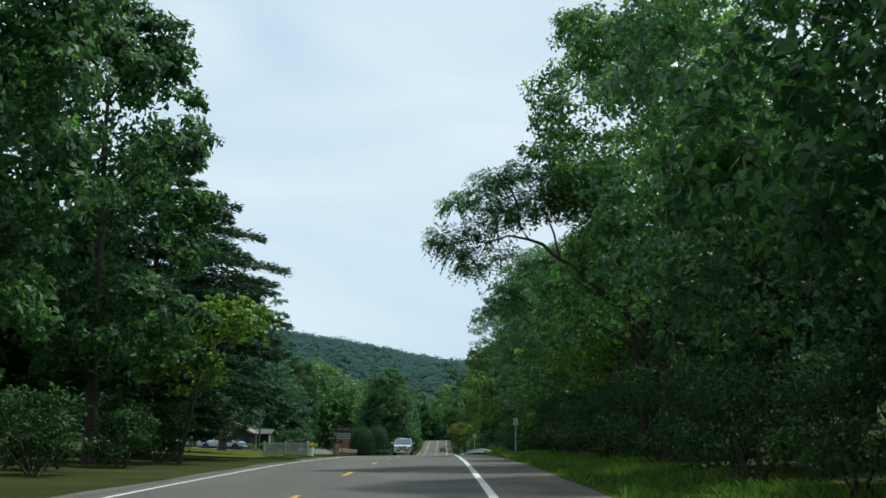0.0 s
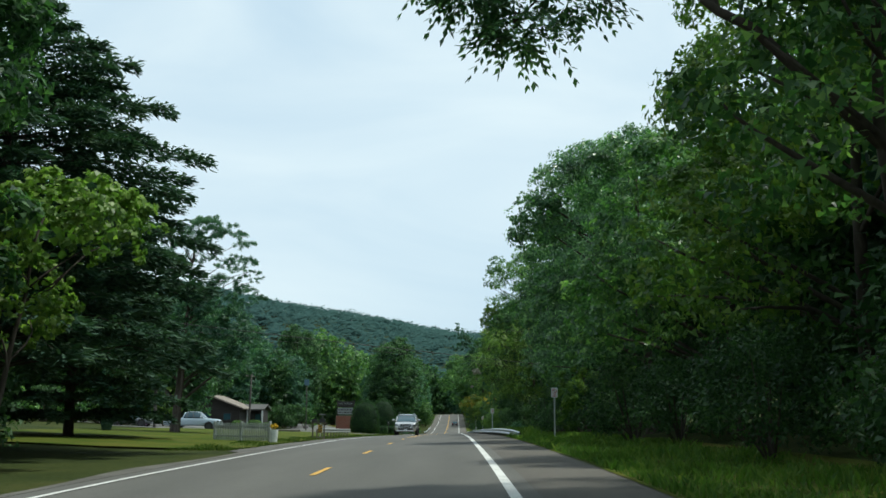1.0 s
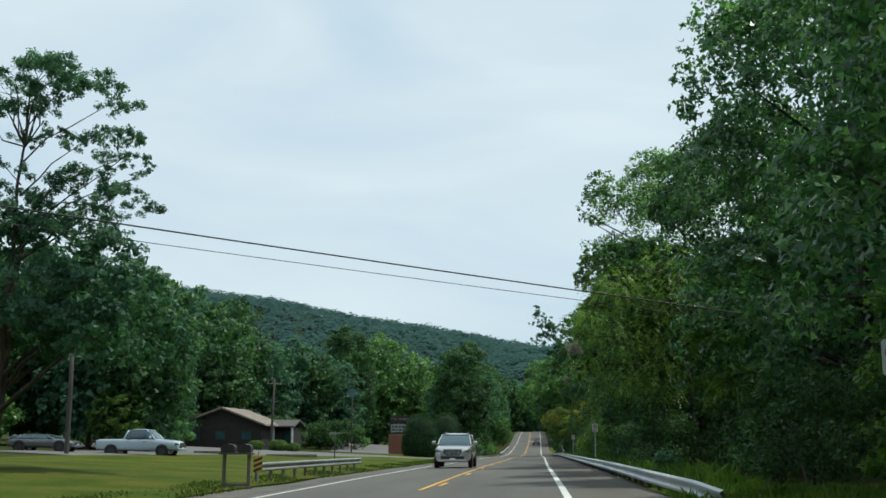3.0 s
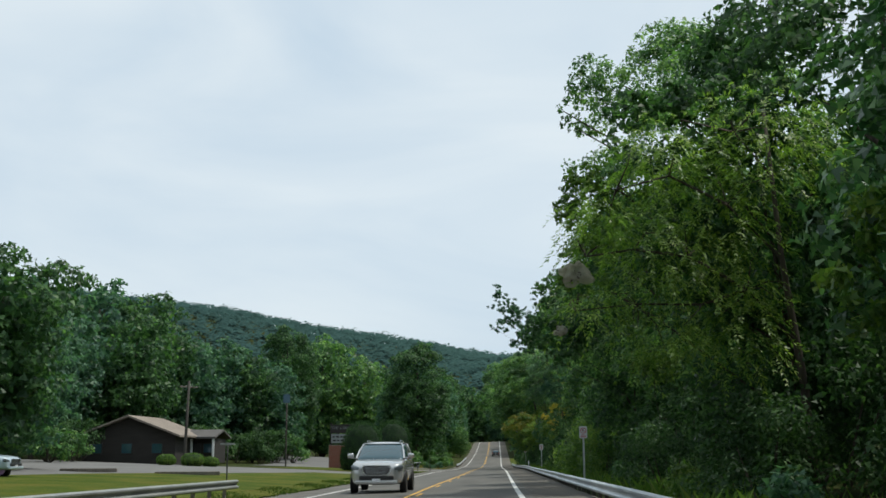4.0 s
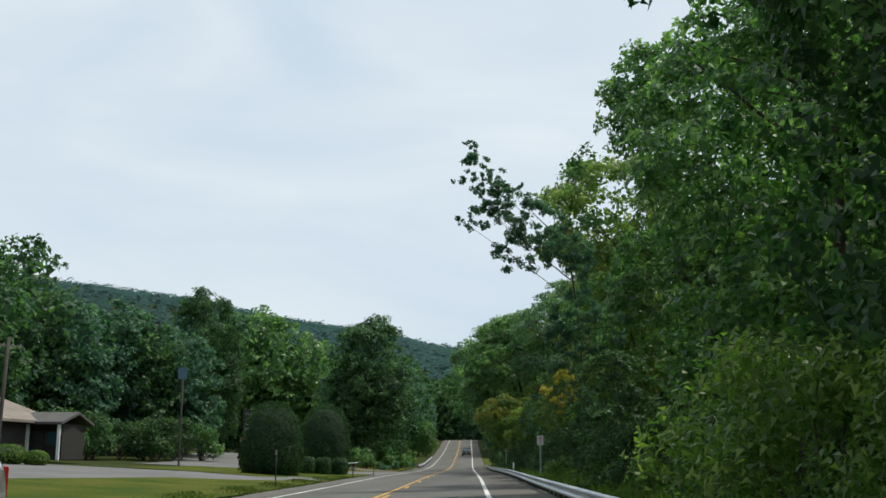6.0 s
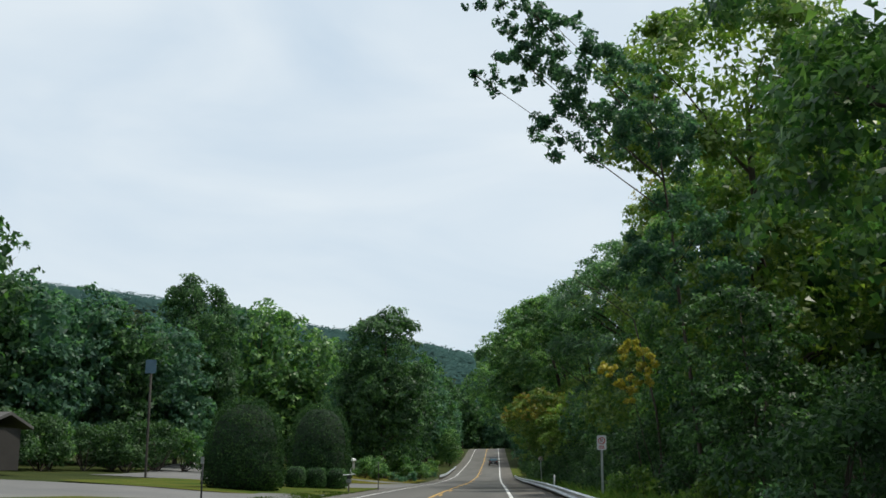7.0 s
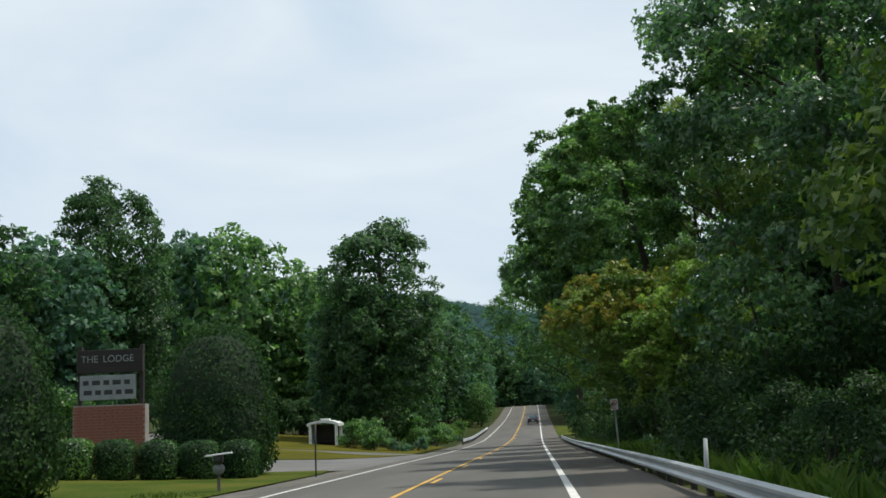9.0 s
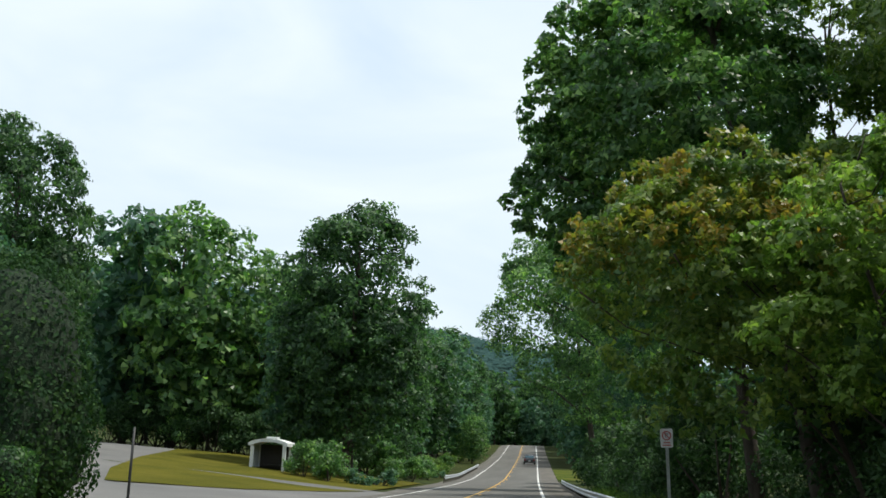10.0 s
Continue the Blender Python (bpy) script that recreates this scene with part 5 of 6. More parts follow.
pole_post("sign_pole", -25.5, 218.0, 8.9, 0.10, M_DARK_SHADED_POST, "tall dark wooden pole carrying a small blue board", "sign pole", (0.85, 1.05, M_BLUE_PANEL))
M_SHED_GREY = mottled("shed_grey", [(0.34, 0.37, 0.38), (0.46, 0.49, 0.50)], (1.5, 20), 0.8, 0.2, 0.004)
pole_post("marker_post", 4.02, 189.5, 0.88, 0.04, M_SHED_GREY, "short white delineator post behind the guardrail", "post")


def utility_pole(x, y, h, lean, label):
    gz = float(ground_z(x, y))
    ob = empty("utility_pole", (x, y, gz))
    ob.rotation_euler = (0, radians(lean), radians(35))
    v, f = [], []
    tube(v, f, [(0, 0, -0.4), (0, 0, h * 0.5), (0, 0, h)], [0.16, 0.14, 0.11], 10)
    part("shaft", mesh_from("shaft", v, f, M_DARK_SHADED_POST, True), None, ob)
    bm = bmesh.new()
    box(bm, (0, 0, h - 0.6), (1.9, 0.09, 0.11), 0.01)
    part("crossarm", bm, M_WOOD_POST, ob)
    for d in (-0.8, -0.3, 0.3, 0.8):
        bm = bmesh.new()
        bmesh.ops.create_cone(bm, cap_ends=True, segments=8, radius1=0.045, radius2=0.03, depth=0.12, matrix=Matrix.Translation((d, 0, h - 0.485)))
        part("insulator", bm, M_GREY_PAINT, ob)
    tagged(ob, label, "utility pole", "utility poles")
    return ob


utility_pole(-30.2, 189.0, 8.4, 1.8, "weathered leaning wooden utility pole by the lot")
utility_pole(-26.6, 123.0, 7.6, 0.0, "weathered wooden utility pole behind a pickup")
utility_pole(-20.0, 69.0, 7.2, 0.0, "weathered wooden utility pole among trees")
utility_pole(11.5, 87.9, 6.6, 0.0, "weathered wooden utility pole among roadside trees")


def cable(a, b, sag, r, label):
    a, b = Vector(a), Vector(b)
    v, f = [], []
    pts = []
    for i in range(25):
        k = i / 24
        pts.append(a.lerp(b, k) - a - Vector((0, 0, 4 * sag * k * (1 - k))))
    tube(v, f, pts, [r] * 25, 6)
    ob = new("overhead_cable", mesh_from("overhead_cable", v, f, M_WIRE, True))
    ob.location = a
    tagged(ob, label, "cable", "overhead cables")


cable((-20.0, 69.0, 6.31), (11.5, 87.9, 3.96), 0.10, 0.015, "black overhead cable slung across the road")
cable((-20.0, 69.0, 5.92), (11.5, 87.9, 3.82), 0.10, 0.007, "thin lower overhead cable across the road")


# ---------------------------------------------------------------- vehicles
def paint(name, base, rough=0.28):
    m = mottled(name, [tuple(0.92 * c for c in base), base], (0.8, 60.0), rough, 0.02, 0.001, spec=0.6)
    m.node_tree.nodes["Principled BSDF"].inputs["Coat Weight"].default_value = 0.6
    return m


M_GLASS = material("tinted_glass", (0.024, 0.062, 0.080), 0.05, 0.0, 0.9)
M_TYRE = mottled("tyre_rubber", [(0.012, 0.012, 0.012), (0.03, 0.03, 0.03)], (3, 40), 0.85, 0.3, 0.004)
M_RIM = material("alloy_rim", (0.45, 0.30, 0.47), 0.3, 0.9)
M_CHROME = material("chrome_trim", (0.6, 0.62, 0.64), 0.15, 1.0)
M_LENS = material("headlamp_lens", (0.10, 0.12, 0.13), 0.08, 0.2, 0.8)
M_TAIL = material("tail_lamp", (0.25, 0.01, 0.01), 0.2)
M_TRIM = material("black_plastic", (0.015, 0.015, 0.016), 0.5)


def loft(name, stations, mat, smooth=True):
    """Closed skin through cross-sections; a station is y, half width, z bottom, z top, shoulder (0..1), tumble."""
    v, f = [], []
    n = 12
    for y, w, zb, zt, sh, tum in stations:
        zm = zb + (zt - zb) * sh
        half = [(0.0, zb), (w * 0.82, zb), (w * 0.96, zb + 0.08), (w, zm), (w * (1 - 0.3 * tum), zt - 0.05), (w * (0.93 - 0.55 * tum), zt), (0.0, zt + 0.015)]
        ring = half + [(-a, b) for a, b in half[-2:0:-1]]
        v += [(a, y, b) for a, b in ring]
    n = 12
    for i in range(len(stations) - 1):
        for j in range(n):
            a, b = i * n + j, i * n + (j + 1) % n
            f.append((a, a + n, b + n, b))
    f.append(tuple(range(n)))
    f.append(tuple(reversed(range((len(stations) - 1) * n, len(stations) * n))))
    me = mesh_from(name, v, f, mat, smooth)
    bm = bmesh.new()
    bm.from_mesh(me)
    bmesh.ops.recalc_face_normals(bm, faces=bm.faces)
    bm.to_mesh(me)
    bm.free()
    return me


def wheel(parent, x, y, r, w):
    v, f = [], []
    seg = 28
    prof = [(0.62 * r, -w / 2), (0.92 * r, -w / 2), (r, -w * 0.36), (r, w * 0.36), (0.92 * r, w / 2), (0.62 * r, w / 2)]
    for i in range(seg):
        a = 2 * math.pi * i / seg
        v += [(p[1], p[0] * math.cos(a), p[0] * math.sin(a)) for p in prof]
    n = len(prof)
    for i in range(seg):
        for j in range(n):
            a, b = i * n + j, i * n + (j + 1) % n
            c, d = ((i + 1) % seg) * n + (j + 1) % n, ((i + 1) % seg) * n + j
            f.append((a, b, c, d))
    tyre = part("wheel", mesh_from("wheel", v, f, M_TYRE, True), None, parent)
    tyre.location = (x, y, r)
    bm = bmesh.new()
    bmesh.ops.create_cone(bm, cap_ends=True, segments=24, radius1=0.62 * r, radius2=0.62 * r, depth=w * 0.7, matrix=Matrix.Rotation(radians(90), 4, "Y"))
    sgn = 1 if x > 0 else -1
    for k in range(5):
        a = 6.28318 * k / 5
        box(bm, (sgn * w * 0.36, 0.34 * r * math.cos(a), 0.34 * r * math.sin(a)), (0.03, 0.15 * r, 0.5 * r), 0, Matrix.Rotation(-a + radians(90), 3, "X") if False else None)
    part("rim", bm, M_RIM, tyre)


def car(name, x, y, rz, L, W, H, hood, belt, colour, label, cab=(0.27, 0.42, 0.86, 0.98), clear=0.28, wheel_r=0.36, rails=False, bed=None, tall_front=0.0):
    """A motor car that faces -y: lower body, greenhouse, glass, wheels, lamps, grille, mirrors."""
    gz = float(ground_z(x, y))
    ob = empty(name, (x, y, gz), rz)
    w = W / 2
    body = [(0.0, w * 0.60, clear + 0.10, hood - 0.27, 0.5, 0.1), (0.05, w * 0.78, clear + 0.03, hood - 0.17, 0.55, 0.15), (0.20, w * 0.93, clear, hood - 0.08, 0.6, 0.2), (0.55, w, clear, hood - 0.01, 0.62, 0.22),
            (cab[0] * L, w, clear, hood + 0.05, 0.62, 0.2), (cab[0] * L + 0.35, w, clear, belt, 0.62, 0.1), (L * 0.6, w, clear, belt, 0.62, 0.1),
            (L - 0.35, w, clear, belt, 0.62, 0.1), (L - 0.05, w * 0.95, clear + 0.06, belt - 0.04, 0.55, 0.1), (L, w * 0.88, clear + 0.14, belt - 0.16, 0.5, 0.1)]
    shell = part("body", loft("body", body, colour), None, ob)
    rounder = shell.modifiers.new("rounder", "SUBSURF")
    rounder.levels = rounder.render_levels = 2
    a, b, c, d = [q * L for q in cab]
    wb, wt = w * 0.94, w * 0.72
    zb, zt = belt - 0.03, H
    mid = (b + c) / 2

    def smooth_skin(name, stations, mat, label=""):
        ob_ = part(name, loft(name, stations, mat), None, ob, label)
        sub = ob_.modifiers.new("rounder", "SUBSURF")
        sub.levels = sub.render_levels = 2
        return ob_

    def pillar(name, p0, p1, r, mat):
        vv_, ff_ = [], []
        p0, p1 = Vector(p0), Vector(p1)
        tube(vv_, ff_, [p0, p0.lerp(p1, 0.5) + Vector((0.02 * (1 if p0.x > 0 else -1), 0, 0.02)), p1], [r, r * 0.9, r * 0.8], 6)
        part(name, mesh_from(name, vv_, ff_, mat, True), None, ob)

    smooth_skin("window_glass", [(a - 0.05, wb * 0.90, zb - 0.08, zb + 0.02, 0.4, 0.3), (a + 0.12, wb * 0.97, zb - 0.08, zb + 0.13, 0.3, 0.4), (b - 0.15, wb, zb - 0.08, zt - 0.12, 0.3, 0.45), (b + 0.15, wb, zb - 0.08, zt - 0.03, 0.3, 0.48),
                 (mid, wb, zb - 0.08, zt - 0.01, 0.3, 0.48), (c - 0.1, wb, zb - 0.08, zt - 0.03, 0.3, 0.48), (c + 0.3 * (d - c), wb * 0.98, zb - 0.08, zt - 0.12, 0.3, 0.45), (d, wb * 0.94, zb - 0.08, zb + 0.1, 0.3, 0.3)], M_GLASS, "dark reflecting glass all round")
    smooth_skin("roof", [(b - 0.10, wt * 0.90, zt - 0.10, zt - 0.07, 0.5, 0.2), (b + 0.08, wt * 1.05, zt - 0.10, zt - 0.015, 0.5, 0.3), (mid, wt * 1.09, zt - 0.11, zt + 0.015, 0.5, 0.3), (c - 0.1, wt * 1.06, zt - 0.11, zt - 0.01, 0.5, 0.3), (c + 0.18, wt * 0.95, zt - 0.13, zt - 0.07, 0.5, 0.2)], colour)
    for sgn in (-1, 1):
        pillar("pillar", (sgn * wb * 0.95, a + 0.08, zb), (sgn * wt * 1.0, b + 0.04, zt - 0.08), 0.048, colour)
        pillar("pillar", (sgn * wb * 1.0, a + 0.46 * (d - a), zb), (sgn * wt * 1.05, b + 0.46 * (c - b), zt - 0.07), 0.04, M_TRIM)
        pillar("pillar", (sgn * wb * 0.98, a + 0.80 * (d - a), zb), (sgn * wt * 1.05, b + 0.84 * (c - b), zt - 0.07), 0.045, colour if bed is None else M_TRIM)
        pillar("pillar", (sgn * wb * 0.93, d - 0.02, zb), (sgn * wt * 1.0, c + 0.04, zt - 0.08), 0.065, colour)
    for sgn in (-1, 1):
        bm = bmesh.new()
        bmesh.ops.create_icosphere(bm, subdivisions=3, radius=1.0)
        for v in bm.verts:       # a rounded shell, flat at the back
            q = Vector([math.copysign(abs(k) ** 0.62, k) for k in v.co])
            v.co = (sgn * (w + 0.13) + q.x * 0.125, a + 0.34 + (q.y if q.y < 0 else 0.35 * q.y) * 0.10, belt + 0.09 + q.z * (0.095 - 0.012 * sgn * q.x))
        box(bm, (sgn * (w - 0.01), a + 0.33, belt + 0.01), (0.12, 0.05, 0.035), 0.01)
        mirror = part("mirror", bm, colour, ob)
        mirror.data.polygons.foreach_set("use_smooth", [True] * len(mirror.data.polygons))
        bm = bmesh.new()
        box(bm, (sgn * w * 0.77, 0.155, hood - 0.26), (w * 0.36, 0.16, 0.15), 0.05, Matrix.Rotation(sgn * radians(-14), 3, "Y") @ Matrix.Rotation(sgn * radians(24), 3, "Z"))
        part("headlamp", bm, M_LENS, ob, "clear headlamp lens")
        bm = bmesh.new()
        box(bm, (sgn * w * 0.80, L - 0.03, belt - 0.25), (w * 0.22, 0.08, 0.26), 0.02)
        part("tail_lamp", bm, M_TAIL, ob, "red tail lamp")
        for k in (0.40, 0.62):
            bm = bmesh.new()
            box(bm, (sgn * (w + 0.004), L * k, belt - 0.16), (0.02, 0.2, 0.03), 0.005)
            part("door_handle", bm, M_CHROME, ob)
        for yy in (0.19 * L, 0.80 * L):
            wheel(ob, sgn * (w - 0.10), yy, wheel_r, 0.24)
            bm = bmesh.new()
            bmesh.ops.create_cone(bm, cap_ends=True, segments=24, radius1=wheel_r * 1.14, radius2=wheel_r * 1.14, depth=0.02, matrix=Matrix.Translation((sgn * (w + 0.0), yy, wheel_r)) @ Matrix.Rotation(radians(90), 4, "Y"))
            part("wheel_arch", bm, M_TRIM, ob)
        if rails:
            vv, ff = [], []
            tube(vv, ff, [(sgn * wt * 0.86, b + 0.30, zt - 0.02), (sgn * wt * 0.86, b + 0.50, zt + 0.045), (sgn * wt * 0.86, c - 0.4, zt + 0.045), (sgn * wt * 0.86, c - 0.15, zt - 0.02)], [0.018] * 4, 6)
            part("roof_rail", mesh_from("roof_rail", vv, ff, M_CHROME, True), None, ob)
    for grow, dep, gname, gm in ((1.0, 0.05, "grille", M_TRIM), (1.12, 0.035, "grille_surround", M_CHROME)):
        bm = bmesh.new()
        face = bm.faces.new([bm.verts.new((gx_ * w * grow, -0.02 if gname == "grille" else -0.008, hood - 0.335 + gz_ * grow)) for gx_, gz_ in ((-0.36, -0.17), (0.36, -0.17), (0.46, -0.04), (0.48, 0.08), (0.42, 0.15), (-0.42, 0.15), (-0.48, 0.08), (-0.46, -0.04))])
        ext = bmesh.ops.extrude_face_region(bm, geom=[face])
        bmesh.ops.translate(bm, vec=(0, dep + 0.05, 0), verts=[g_ for g_ in ext["geom"] if isinstance(g_, bmesh.types.BMVert)])
        bmesh.ops.recalc_face_normals(bm, faces=bm.faces)
        piece = part(gname, bm, gm, ob, "dark grille with chrome slats" if gname == "grille" else "chrome surround")
        if gname == "grille":
            grille = piece
    for k in range(6):
        bm = bmesh.new()
        box(bm, (0, -0.024, hood - 0.465 + 0.047 * k), (w * (0.72 + 0.035 * k), 0.02, 0.013), 0.004)
        part("slat", bm, M_CHROME, grille)
    bm = bmesh.new()
    box(bm, (0, -0.02, clear + 0.26), (w * 1.25, 0.06, 0.15), 0.03)
    part("air_intake", bm, M_TRIM, ob)
    bm = bmesh.new()
    box(bm, (0, 0.0, clear + 0.10), (w * 1.55, 0.16, 0.12), 0.03)
    part("bumper", bm, colour, ob)
    for yy in (-0.045, L + 0.01):
        bm = bmesh.new()
        box(bm, (0, yy, clear + 0.16 if yy < 0 else belt - 0.45), (0.30, 0.015, 0.15), 0.004)
        part("number_plate", bm, M_SIGN_WHITE, ob, "plain white plate")
    if bed:
        bm = bmesh.new()
        box(bm, (0, (bed + L) / 2, belt + 0.02), (W * 0.86, L - bed - 0.2, 0.03))
        part("bed_liner", bm, M_TRIM, ob)
    tagged(ob, label, "car" if bed is None else "pickup truck", "vehicles")
    return ob


P_SILVER = paint("pearl_paint", (0.50, 0.51, 0.51), 0.17)
P_SILVER.node_tree.nodes["Principled BSDF"].inputs["Metallic"].default_value = 0.55
P_WHITE = paint("white_paint", (0.36, 0.44, 0.50))
P_BLACK = paint("black_paint", (0.02, 0.022, 0.026))
P_GREY = paint("grey_paint_car", (0.10, 0.11, 0.12))
car("suv", -3.2, 118.0, 0, 5.1, 2.02, 1.86, 1.17, 1.25, P_SILVER, "large pearl-white SUV with roof rails and dark glass", rails=True, cab=(0.235, 0.435, 0.87, 0.955), clear=0.30, wheel_r=0.40)
car("sedan", 0.0, 372.0, 180, 4.6, 1.8, 1.48, 0.92, 0.98, P_BLACK, "small black car driving away on the road")
car("pickup", -22.0, 130.6, 90, 5.6, 1.95, 1.78, 1.08, 1.14, P_WHITE, "pale blue-white pickup truck parked by the lawn", cab=(0.27, 0.38, 0.60, 0.66), bed=3.7, clear=0.38, wheel_r=0.38)
car("parked_car", -28.4, 128.8, 90, 4.4, 1.75, 1.15, 0.80, 0.85, P_GREY, "low dark car parked behind a pickup")


# ---------------------------------------------------------------- left: fence, mailboxes, marker
M_WHITE_PAINT = mottled("white_paint_wood", [(0.50, 0.52, 0.52), (0.68, 0.70, 0.69), (0.74, 0.75, 0.74)], (1.5, 25), 0.7, 0.2, 0.004)
M_YELLOW = foliage("yellow_bloom", [(0.45, 0.28, 0.01), (0.65, 0.42, 0.02)], 0.6, 0.2)
M_BRICK = mottled("brick", [(0.15, 0.06, 0.042), (0.22, 0.09, 0.06), (0.28, 0.12, 0.08)], (1.5, 30), 0.9, 0.4, 0.008)
M_MORTAR = mottled("mortar", [(0.22, 0.20, 0.18), (0.30, 0.28, 0.25)], (2, 40), 0.95, 0.4, 0.005)
M_SIDING = mottled("dark_siding", [(0.018, 0.016, 0.014), (0.034, 0.030, 0.026)], (0.6, 12), 0.85, 0.3, 0.01, stretch=(1, 1, 5))
M_ROOF = mottled("brown_shingle", [(0.14, 0.115, 0.095), (0.20, 0.17, 0.14), (0.26, 0.22, 0.185)], (0.8, 14), 0.92, 0.5, 0.015)
M_DARK_ROOF = mottled("dark_shingle", [(0.06, 0.058, 0.055), (0.10, 0.095, 0.09)], (0.8, 14), 0.92, 0.5, 0.015)


def picket_fence(a, b, h):
    a, b = Vector(a), Vector(b)
    gz = float(ground_z(a.x, a.y))
    ang = math.degrees(math.atan2(b.y - a.y, b.x - a.x))
    ob = empty("picket_fence", (a.x, a.y, gz), ang)
    n = (b - a).length
    for k in range(3):
        bm = bmesh.new()
        box(bm, (n * k / 2, 0.03, h * 0.52), (0.11, 0.11, h * 1.08), 0.01)
        part("post", bm, M_FENCE, ob)
    for z in (0.25, 0.8):
        bm = bmesh.new()
        box(bm, (n / 2, 0.0, h * z), (n, 0.04, 0.08), 0.005)
        part("rail", bm, M_FENCE, ob)
    m = int(n / 0.16)
    for i in range(m):
        bm = bmesh.new()
        box(bm, ((i + 0.5) * n / m, -0.035, h * 0.5), (0.09, 0.02, h * (0.92 + 0.04 * random.random())), 0.004)
        part("picket", bm, M_FENCE, ob)
    tagged(ob, "short white picket fence on the lawn, greyed in colour for a veil of haze", "fence")


# white fence paint greyed: the veil of haze before it is in the colour
M_FENCE = mottled("veiled_white_wood", [(0.24, 0.27, 0.26), (0.36, 0.39, 0.38), (0.46, 0.48, 0.47)], (1.5, 25), 0.8, 0.2, 0.004)
picket_fence((-11.6, 79.4, 0), (-8.0, 75.6, 0), 0.95)


def flower_tub(x, y):
    gz = float(ground_z(x, y))
    ob = empty("flower_tub", (x, y, gz))
    bm = bmesh.new()
    bmesh.ops.create_cone(bm, cap_ends=True, segments=20, radius1=0.16, radius2=0.21, depth=0.65, matrix=Matrix.Translation((0, 0, 0.32)))
    part("tub", bm, M_WHITE_PAINT, ob, "white tub")
    cs, rs = clumps_in([(0, 0, 0.78, 0.18, 0.18, 0.14)], 1.0, 0.5)
    part("blossom", quads_mesh("blossom", leaf_quads(cs, np.minimum(rs, 0.10), 260, 0.06, 0.7), M_YELLOW), None, ob, "yellow blossom")
    tagged(ob, "white tub of yellow flowers beside the fence", "planter")


flower_tub(-7.7, 75.2)


def mailbox_stand(x, y):
    gz = float(ground_z(x, y))
    ob = empty("mailbox_stand", (x, y, gz), 6)
    for d in (-0.36, 0.36):
        bm = bmesh.new()
        box(bm, (d, 0, 0.50), (0.10, 0.10, 1.1), 0.01)
        part("post", bm, M_WOOD_POST, ob)
    bm = bmesh.new()
    box(bm, (0, 0, 1.02), (1.0, 0.42, 0.06), 0.01)
    part("shelf", bm, M_WOOD_POST, ob)
    bm = bmesh.new()
    box(bm, (0, 0, 0.12), (0.72, 0.06, 0.08), 0.01)
    part("brace", bm, M_WOOD_POST, ob)
    for d in (-0.24, 0.24):
        v, f = [], []
        pts = [(-0.2, 0), (-0.2, 0.15), (-0.15, 0.22), (0, 0.25), (0.15, 0.22), (0.2, 0.15), (0.2, 0)]
        for yy in (-0.24, 0.24):
            v += [(d + px, yy, 1.055 + pz) for px, pz in pts]
        n = len(pts)
        f = [tuple(range(n)), tuple(reversed(range(n, 2 * n)))] + [(i, i + n, (i + 1) % n + n, (i + 1) % n) for i in range(n)]
        part("mailbox", mesh_from("mailbox", v, f, M_DARK), None, ob, "round-topped black mailbox")
    tagged(ob, "two black mailboxes on a low wooden stand", "mailbox")


mailbox_stand(-7.35, 90.2)


def object_marker(x, y):
    gz = float(ground_z(x, y))
    ob = empty("object_marker", (x, y, gz))
    bm = bmesh.new()
    box(bm, (0, 0.03, 0.5), (0.05, 0.03, 1.1))
    part("post", bm, M_STEEL, ob)
    bm = bmesh.new()
    box(bm, (0, 0, 0.66), (0.30, 0.008, 0.50), 0.002)
    plate = part("plate", bm, M_YELLOW_LINE, ob, "yellow plate")
    for k in range(3):
        bm = bmesh.new()
        z = 0.44 + 0.16 * k
        vs = [bm.verts.new(p) for p in ((-0.148, -0.006, z - 0.06), (0.148, -0.006, z + 0.06), (0.148, -0.006, z + 0.14), (-0.148, -0.006, z + 0.02))]
        bm.faces.new(vs)
        part("stripe", bm, M_BLACK, plate, "slanting black stripe")
    tagged(ob, "yellow and black striped hazard marker at a guardrail's end", "traffic sign")


object_marker(-7.75, 94.3)


def roadside_mailbox(x, y):
    gz = float(ground_z(x, y))
    ob = empty("mailbox", (x, y, gz), 10)
    bm = bmesh.new()
    box(bm, (0, 0, 0.45), (0.09, 0.09, 1.0), 0.008)
    part("post", bm, M_WOOD_POST, ob)
    bm = bmesh.new()
    bmesh.ops.create_uvsphere(bm, u_segments=12, v_segments=8, radius=0.17, matrix=Matrix.Translation((0, -0.05, 0.66)))
    part("ornament", bm, M_GREY_PAINT, ob, "round grey ornament")
    bm = bmesh.new()
    box(bm, (0, 0, 0.93), (0.24, 0.5, 0.2), 0.05)
    part("box", bm, M_DARK, ob)
    bm = bmesh.new()
    box(bm, (0.0, 0, 1.06), (0.72, 0.5, 0.045), 0.01, Matrix.Rotation(radians(-6), 3, "Y"))
    part("lid", bm, M_SIGN_WHITE, ob, "pale flat lid")
    tagged(ob, "dark mailbox under a pale flat lid on a post", "mailbox")


roadside_mailbox(-7.75, 201.0)


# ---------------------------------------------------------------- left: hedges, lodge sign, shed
M_SHADE_CORE = mottled("inner_growth", [(0.010, 0.022, 0.010), (0.020, 0.042, 0.018)], (2, 25), 0.95, 0.8, 0.05)
M_HEDGE = foliage("hedge_leaf", [(0.016, 0.040, 0.019), (0.030, 0.068, 0.027), (0.058, 0.108, 0.036)], 0.8, 0.3, 0.1)


